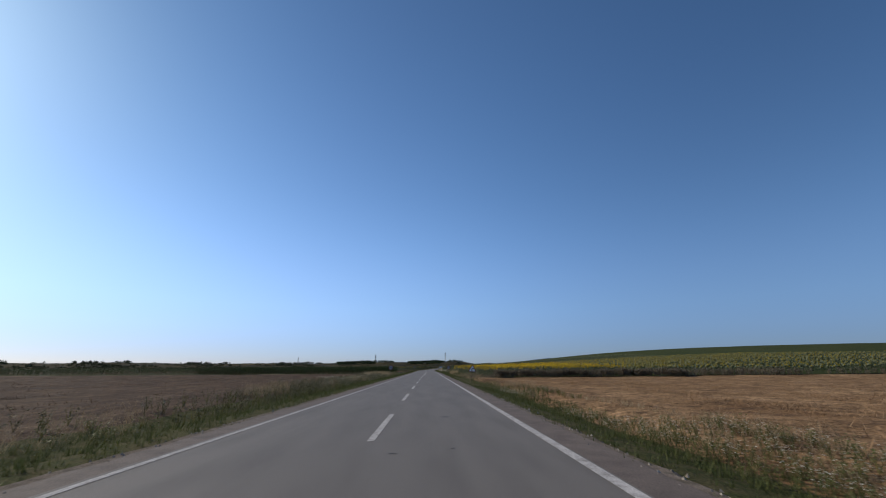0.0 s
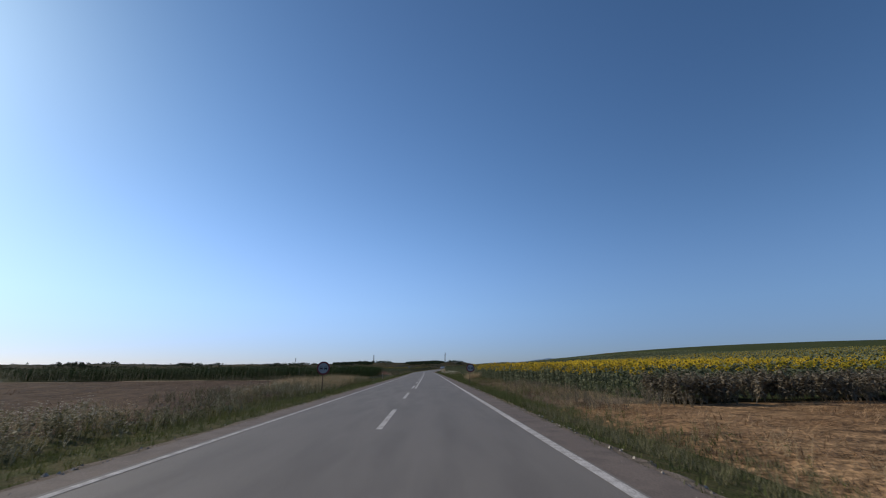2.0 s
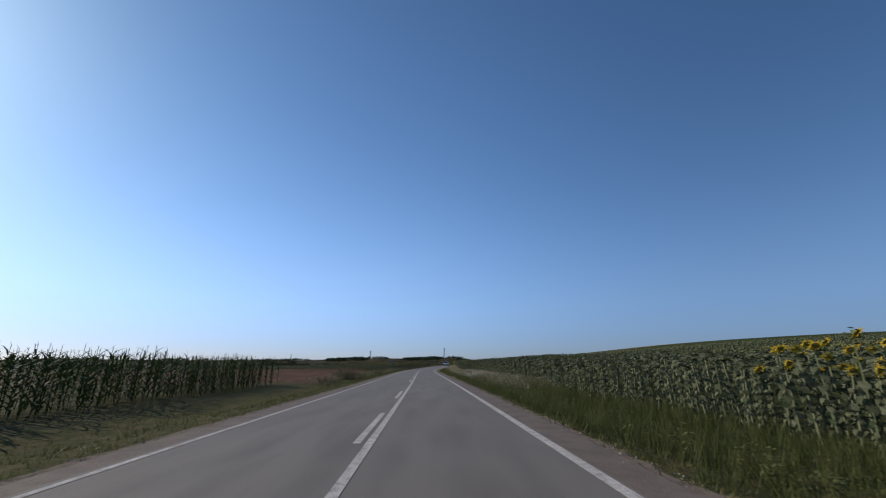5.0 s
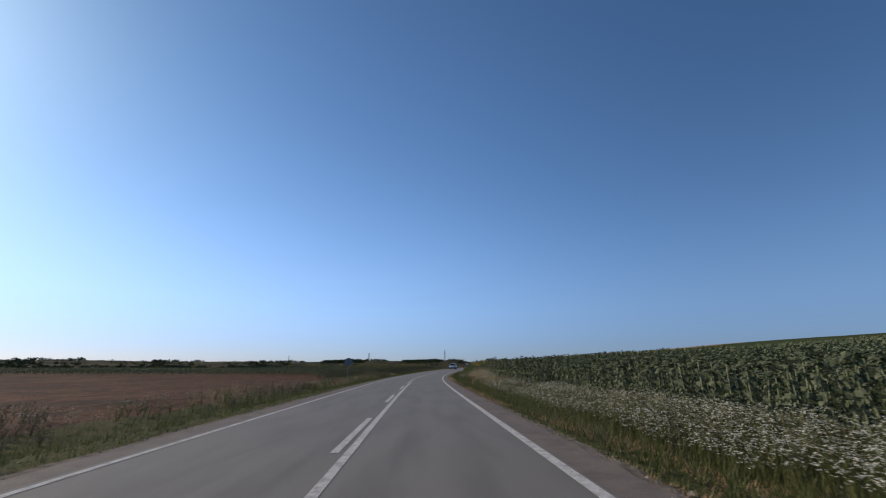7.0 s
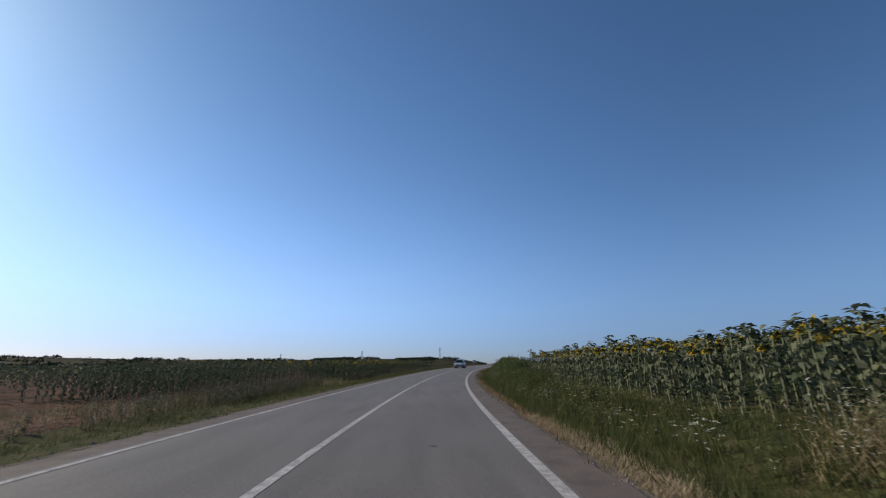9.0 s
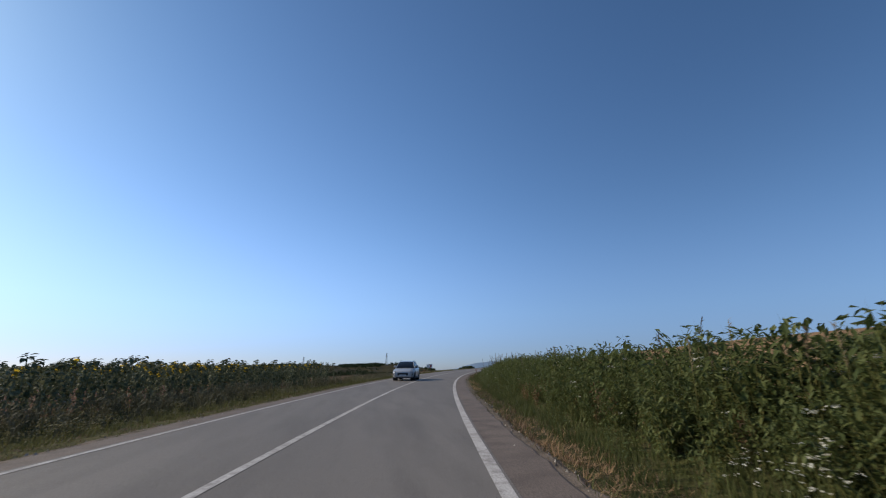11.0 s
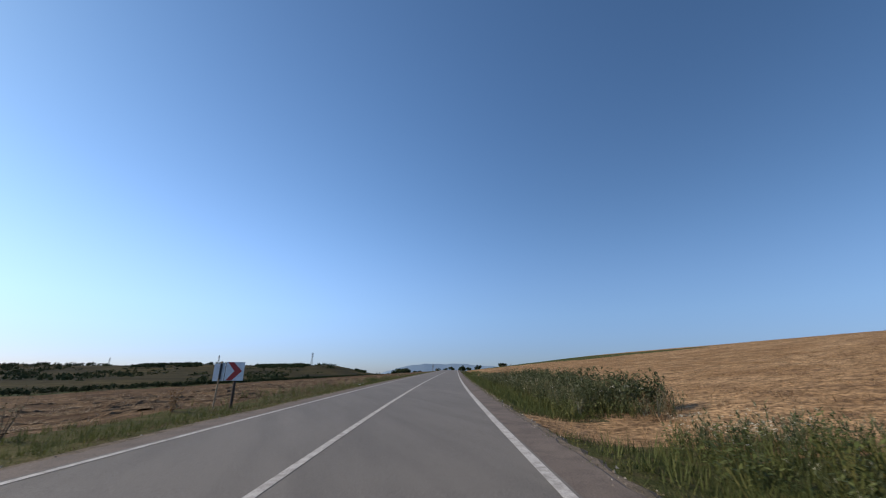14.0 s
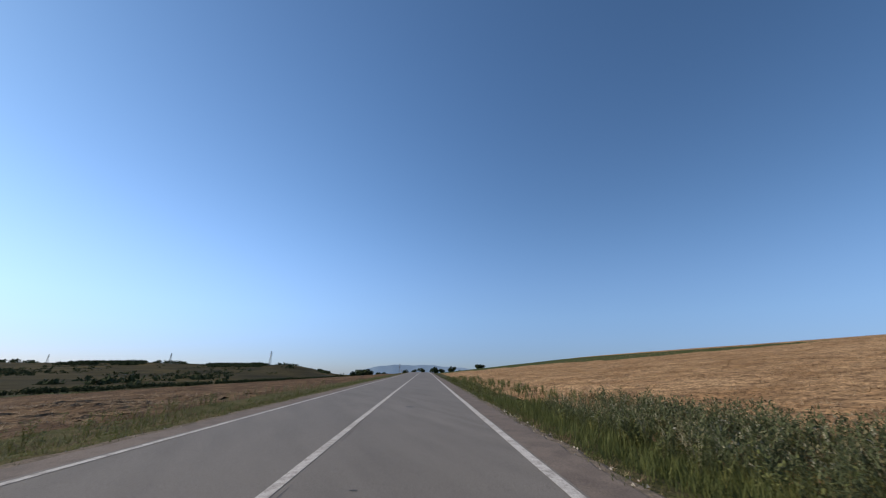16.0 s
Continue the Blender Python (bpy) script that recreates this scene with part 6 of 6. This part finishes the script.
def suv(m):
    top = holder("car", m, "white sport utility car with dark windows standing on the road", "car")
    bm = bmesh.new()
    prof = [(0.02, 0.62, 0.34, 0.66), (0.05, 0.74, 0.30, 0.72), (0.16, 0.86, 0.26, 0.79), (0.35, 0.935, 0.24, 0.86), (0.62, 0.965, 0.23, 0.93), (0.93, 0.975, 0.23, 0.98), (1.25, 0.978, 0.23, 1.02), (1.5, 0.975, 0.23, 1.05),
            (2.2, 0.968, 0.23, 1.06), (2.9, 0.972, 0.23, 1.07), (3.4, 0.982, 0.23, 1.085), (3.82, 0.985, 0.23, 1.10), (4.10, 0.955, 0.25, 1.11), (4.30, 0.90, 0.28, 1.10), (4.44, 0.82, 0.34, 1.07), (4.53, 0.72, 0.42, 0.98), (4.57, 0.60, 0.50, 0.90)]
    loft(bm, [body_ring(*p) for p in prof])
    shell = part("body", bm, CAR_PAINT, top, "glossy white painted body", True)
    cut = bmesh.new()
    for y in (0.93, 3.82):
        for a in (-1, 1):
            rod(cut, (a * 0.55, y, 0.39), (a * 1.2, y, 0.39), 0.445, None, 28)
    cutter = part("cutter", cut, CAR_BLACK, top)
    mod = shell.modifiers.new("arches", "BOOLEAN")
    mod.operation, mod.object, mod.solver = "DIFFERENCE", cutter, "EXACT"
    bpy.context.view_layer.update()
    done = bpy.data.meshes.new_from_object(shell.evaluated_get(bpy.context.evaluated_depsgraph_get()))
    shell.modifiers.clear()
    shell.data = done
    done.materials.clear()
    done.materials.append(CAR_PAINT)
    bpy.data.objects.remove(cutter)
    # cabin: glass all round, painted roof and pillars
    st = [(1.32, 1.02, 1.05, 0.86, 0.84), (1.62, 1.03, 1.30, 0.865, 0.74), (2.02, 1.04, 1.585, 0.87, 0.655), (2.35, 1.045, 1.645, 0.872, 0.645), (2.9, 1.05, 1.665, 0.876, 0.64), (3.5, 1.06, 1.645, 0.88, 0.63),
          (3.85, 1.075, 1.59, 0.87, 0.61), (4.06, 1.085, 1.48, 0.835, 0.585), (4.24, 1.085, 1.29, 0.77, 0.59), (4.36, 1.07, 1.11, 0.70, 0.63)]
    bm = bmesh.new()
    loft(bm, [cabin_ring(*p) for p in st])
    glass = part("glazing", bm, GLASS, top, "dark tinted glass all round", True)
    bm = bmesh.new()
    roofs = [cabin_ring(p[0], p[1], p[2] + 0.008, p[3], p[4] + 0.006) for p in st[2:8]]
    vs = [[bm.verts.new(q) for q in (r[2], r[3], r[4], r[5], r[6], r[7])] for r in roofs]
    for a, b in zip(vs, vs[1:]):
        for k in range(5):
            bm.faces.new((a[k], a[k + 1], b[k + 1], b[k]))
    part("roof", bm, CAR_PAINT, top, "white painted roof", True)
    for a in (-1, 1):
        bm = bmesh.new()
        for i, j in ((0, 1), (1, 2)):
            p, q = st[i], st[j]
            rod(bm, (a * (p[4] + 0.012), p[0], p[2] - 0.03), (a * (q[4] + 0.012), q[0], q[2] - 0.04), 0.032, None, 8)
        part("pillar", bm, CAR_PAINT, top)
        bm = bmesh.new()
        vs = []
        for k in range(4):
            t = k / 3
            z, bulge = 1.085 + 0.47 * t, 0.012 * math.sin(math.pi * t)
            vs.append([bm.verts.new((a * (0.880 - 0.245 * t + bulge), 4.02 - 0.32 * t, z + 0.02 * t)), bm.verts.new((a * (0.815 - 0.20 * t + bulge), 4.28 - 0.27 * t, z)),
                       bm.verts.new((a * (0.67 - 0.11 * t), 4.42 - 0.36 * t, z - 0.03 * t))])
        for k in range(3):
            for j in range(2):
                bm.faces.new((vs[k][j], vs[k][j + 1], vs[k + 1][j + 1], vs[k + 1][j]))
        part("rear_pillar", bm, CAR_PAINT, top, "", True)
        part("window_bar", rod(bmesh.new(), (a * 0.885, 2.95, 1.05), (a * 0.655, 2.9, 1.60), 0.025, None, 6), CAR_BLACK, glass)
        part("sill", box(bmesh.new(), min(a * 0.86, a * 0.975), max(a * 0.86, a * 0.975), 1.42, 3.34, 0.20, 0.34, 0.03), CAR_BLACK, shell, "black plastic sill")
        for y in (2.32, 3.30):
            part("door_handle", box(bmesh.new(), min(a * 0.95, a * 0.995), max(a * 0.95, a * 0.995), y, y + 0.2, 0.90, 0.935, 0.012), CAR_PAINT, shell)
        bm = bmesh.new()
        pts = [(y, float(np.interp(y, [p[0] for p in st], [p[2] for p in st])) + 0.015 + 0.02 * math.sin(math.pi * k / 16)) for k, y in enumerate(np.linspace(2.05, 3.95, 17))]
        for (y0, z0), (y1, z1) in zip(pts, pts[1:]):
            rod(bm, (a * 0.60, y0, z0), (a * 0.60, y1, z1), 0.015, None, 8)
        part("roof_rail", bm, CAR_BLACK, top, "black roof rail")
        bm = bmesh.new()
        box(bm, min(a * 0.93, a * 1.13), max(a * 0.93, a * 1.13), 1.86, 2.04, 1.10, 1.27, 0.05)
        mirror = part("mirror", bm, CAR_PAINT, top, "white door mirror", True)
        part("mirror_foot", box(bmesh.new(), min(a * 0.86, a * 1.02), max(a * 0.86, a * 1.02), 1.90, 2.00, 1.05, 1.12, 0.01), CAR_BLACK, mirror)
        # front lamps and intakes, set on the nose
        bm = bmesh.new()
        pts = [(0.50, 0.20), (0.66, 0.21), (0.86, 0.40), (0.905, 0.72), (0.86, 0.80), (0.66, 0.52)]
        zs = [0.71, 0.70, 0.73, 0.88, 0.925, 0.90]
        vs = [bm.verts.new((a * (x + 0.025), y - 0.03, z + 0.012)) for (x, y), z in zip(pts, zs)]
        bm.faces.new(vs)
        lamp = part("headlight", bm, LAMP_GLASS, top, "dark clear headlight")
        for x, y, z in ((0.66, 0.30, 0.775), (0.76, 0.36, 0.785), (0.70, 0.40, 0.845), (0.80, 0.50, 0.86)):
            bm = bmesh.new()
            bmesh.ops.create_icosphere(bm, subdivisions=1, radius=0.028, matrix=Matrix.Translation((a * (x + 0.02), y - 0.06, z)))
            part("lamp_unit", bm, LAMP_WHITE, lamp, "small bright lamp unit")
        bm = bmesh.new()
        vs = [bm.verts.new((a * x, y, z)) for x, y, z in ((0.50, 0.035, 0.42), (0.82, 0.10, 0.44), (0.885, 0.165, 0.52), (0.875, 0.165, 0.66), (0.80, 0.08, 0.70), (0.52, 0.03, 0.68))]
        bm.faces.new(vs)
        part("air_intake", bm, CAR_BLACK, shell, "black side air intake")
        bm = bmesh.new()
        box(bm, min(a * 0.30, a * 0.80), max(a * 0.30, a * 0.80), 4.46, 4.56, 0.93, 0.99, 0.01)
        part("tail_light", bm, LAMP_RED, top, "red tail light")
    part("grille", box(bmesh.new(), -0.47, 0.47, 0.005, 0.12, 0.45, 0.67, 0.03), CAR_BLACK, shell, "black front grille")
    part("lower_grille", box(bmesh.new(), -0.60, 0.60, 0.03, 0.2, 0.24, 0.36, 0.03), CAR_BLACK, shell, "black lower bumper")
    pl = part("number_plate", box(bmesh.new(), -0.26, 0.26, -0.018, 0.006, 0.40, 0.51, 0.006), SIGN_WHITE, top, "white number plate")
    bm = bmesh.new()
    for k in range(7):
        box(bm, -0.20 + 0.06 * k, -0.165 + 0.06 * k, -0.021, -0.0185, 0.425, 0.485)
    part("plate_bars", bm, SIGN_BLACK, pl)
    part("badge", box(bmesh.new(), -0.03, 0.03, 0.04, 0.075, 0.71, 0.77, 0.012), ALLOY, top)
    for y in (0.93, 3.82):
        for a in (-1, 1):
            bm = bmesh.new()
            r = bmesh.ops.create_cone(bm, cap_ends=True, segments=36, radius1=0.385, radius2=0.385, depth=0.27, matrix=Matrix.Translation((a * 0.835, y, 0.385)) @ Matrix.Rotation(radians(90), 4, "Y"))
            bmesh.ops.bevel(bm, geom=[e for e in bm.edges if len(e.link_faces) == 2 and any(len(f.verts) > 8 for f in e.link_faces)], offset=0.045, segments=3, affect="EDGES", profile=0.5)
            tyre = part("wheel", bm, RUBBER, top, "black tyre", True)
            bm = bmesh.new()
            c = Vector((a * 0.975, y, 0.385))
            ringv = [[(c.x - a * dx, y + rr * math.cos(2 * math.pi * k / 32), 0.385 + rr * math.sin(2 * math.pi * k / 32)) for k in range(32)] for rr, dx in ((0.285, 0.0), (0.262, 0.0), (0.255, 0.05), (0.29, 0.05))]
            loft(bm, ringv, False)
            for k in range(10):
                t = 2 * math.pi * (k // 2) / 5 + (0.17 if k % 2 else -0.17)
                rod(bm, (c.x - a * 0.012, y + 0.04 * math.cos(t), 0.385 + 0.04 * math.sin(t)), (c.x - a * 0.008, y + 0.27 * math.cos(t), 0.385 + 0.27 * math.sin(t)), 0.018, 0.014, 6)
            rod(bm, (c.x - a * 0.03, y, 0.385), (c.x + a * 0.002, y, 0.385), 0.055, None, 16)
            part("rim", bm, ALLOY, tyre, "five-spoke alloy rim")
            bm = bmesh.new()
            rod(bm, (a * 0.60, y, 0.385), (a * 0.70, y, 0.385), 0.44, None, 24)
            part("wheel_well", bm, CAR_BLACK, top)


CAR_S, CAR_U = 289.3, -1.24
cx_, cy_ = plan(CAR_S, CAR_U)
suv(pose(float(cx_), float(cy_), float(np.interp(CAR_S, LS, LZ)) + 0.005, 0.97, 0, -along(CAR_S + 2.4)))

# ---- plumes above the roadside weeds ----
for n, s0, s1, u0, u1, big in ((18, 306.0, 309.6, 7.0, 9.2, (1.0, 1.28)), (6, 302.4, 304.6, 6.3, 7.8, (0.9, 1.1))):
    grass(n, s0, s1, u0, u1, REED, [GRASS, PLUME], "tall wild grass with brown drooping plumes", big, 1.0, 5.0, 0.6, "tall grass", "tall_grass")
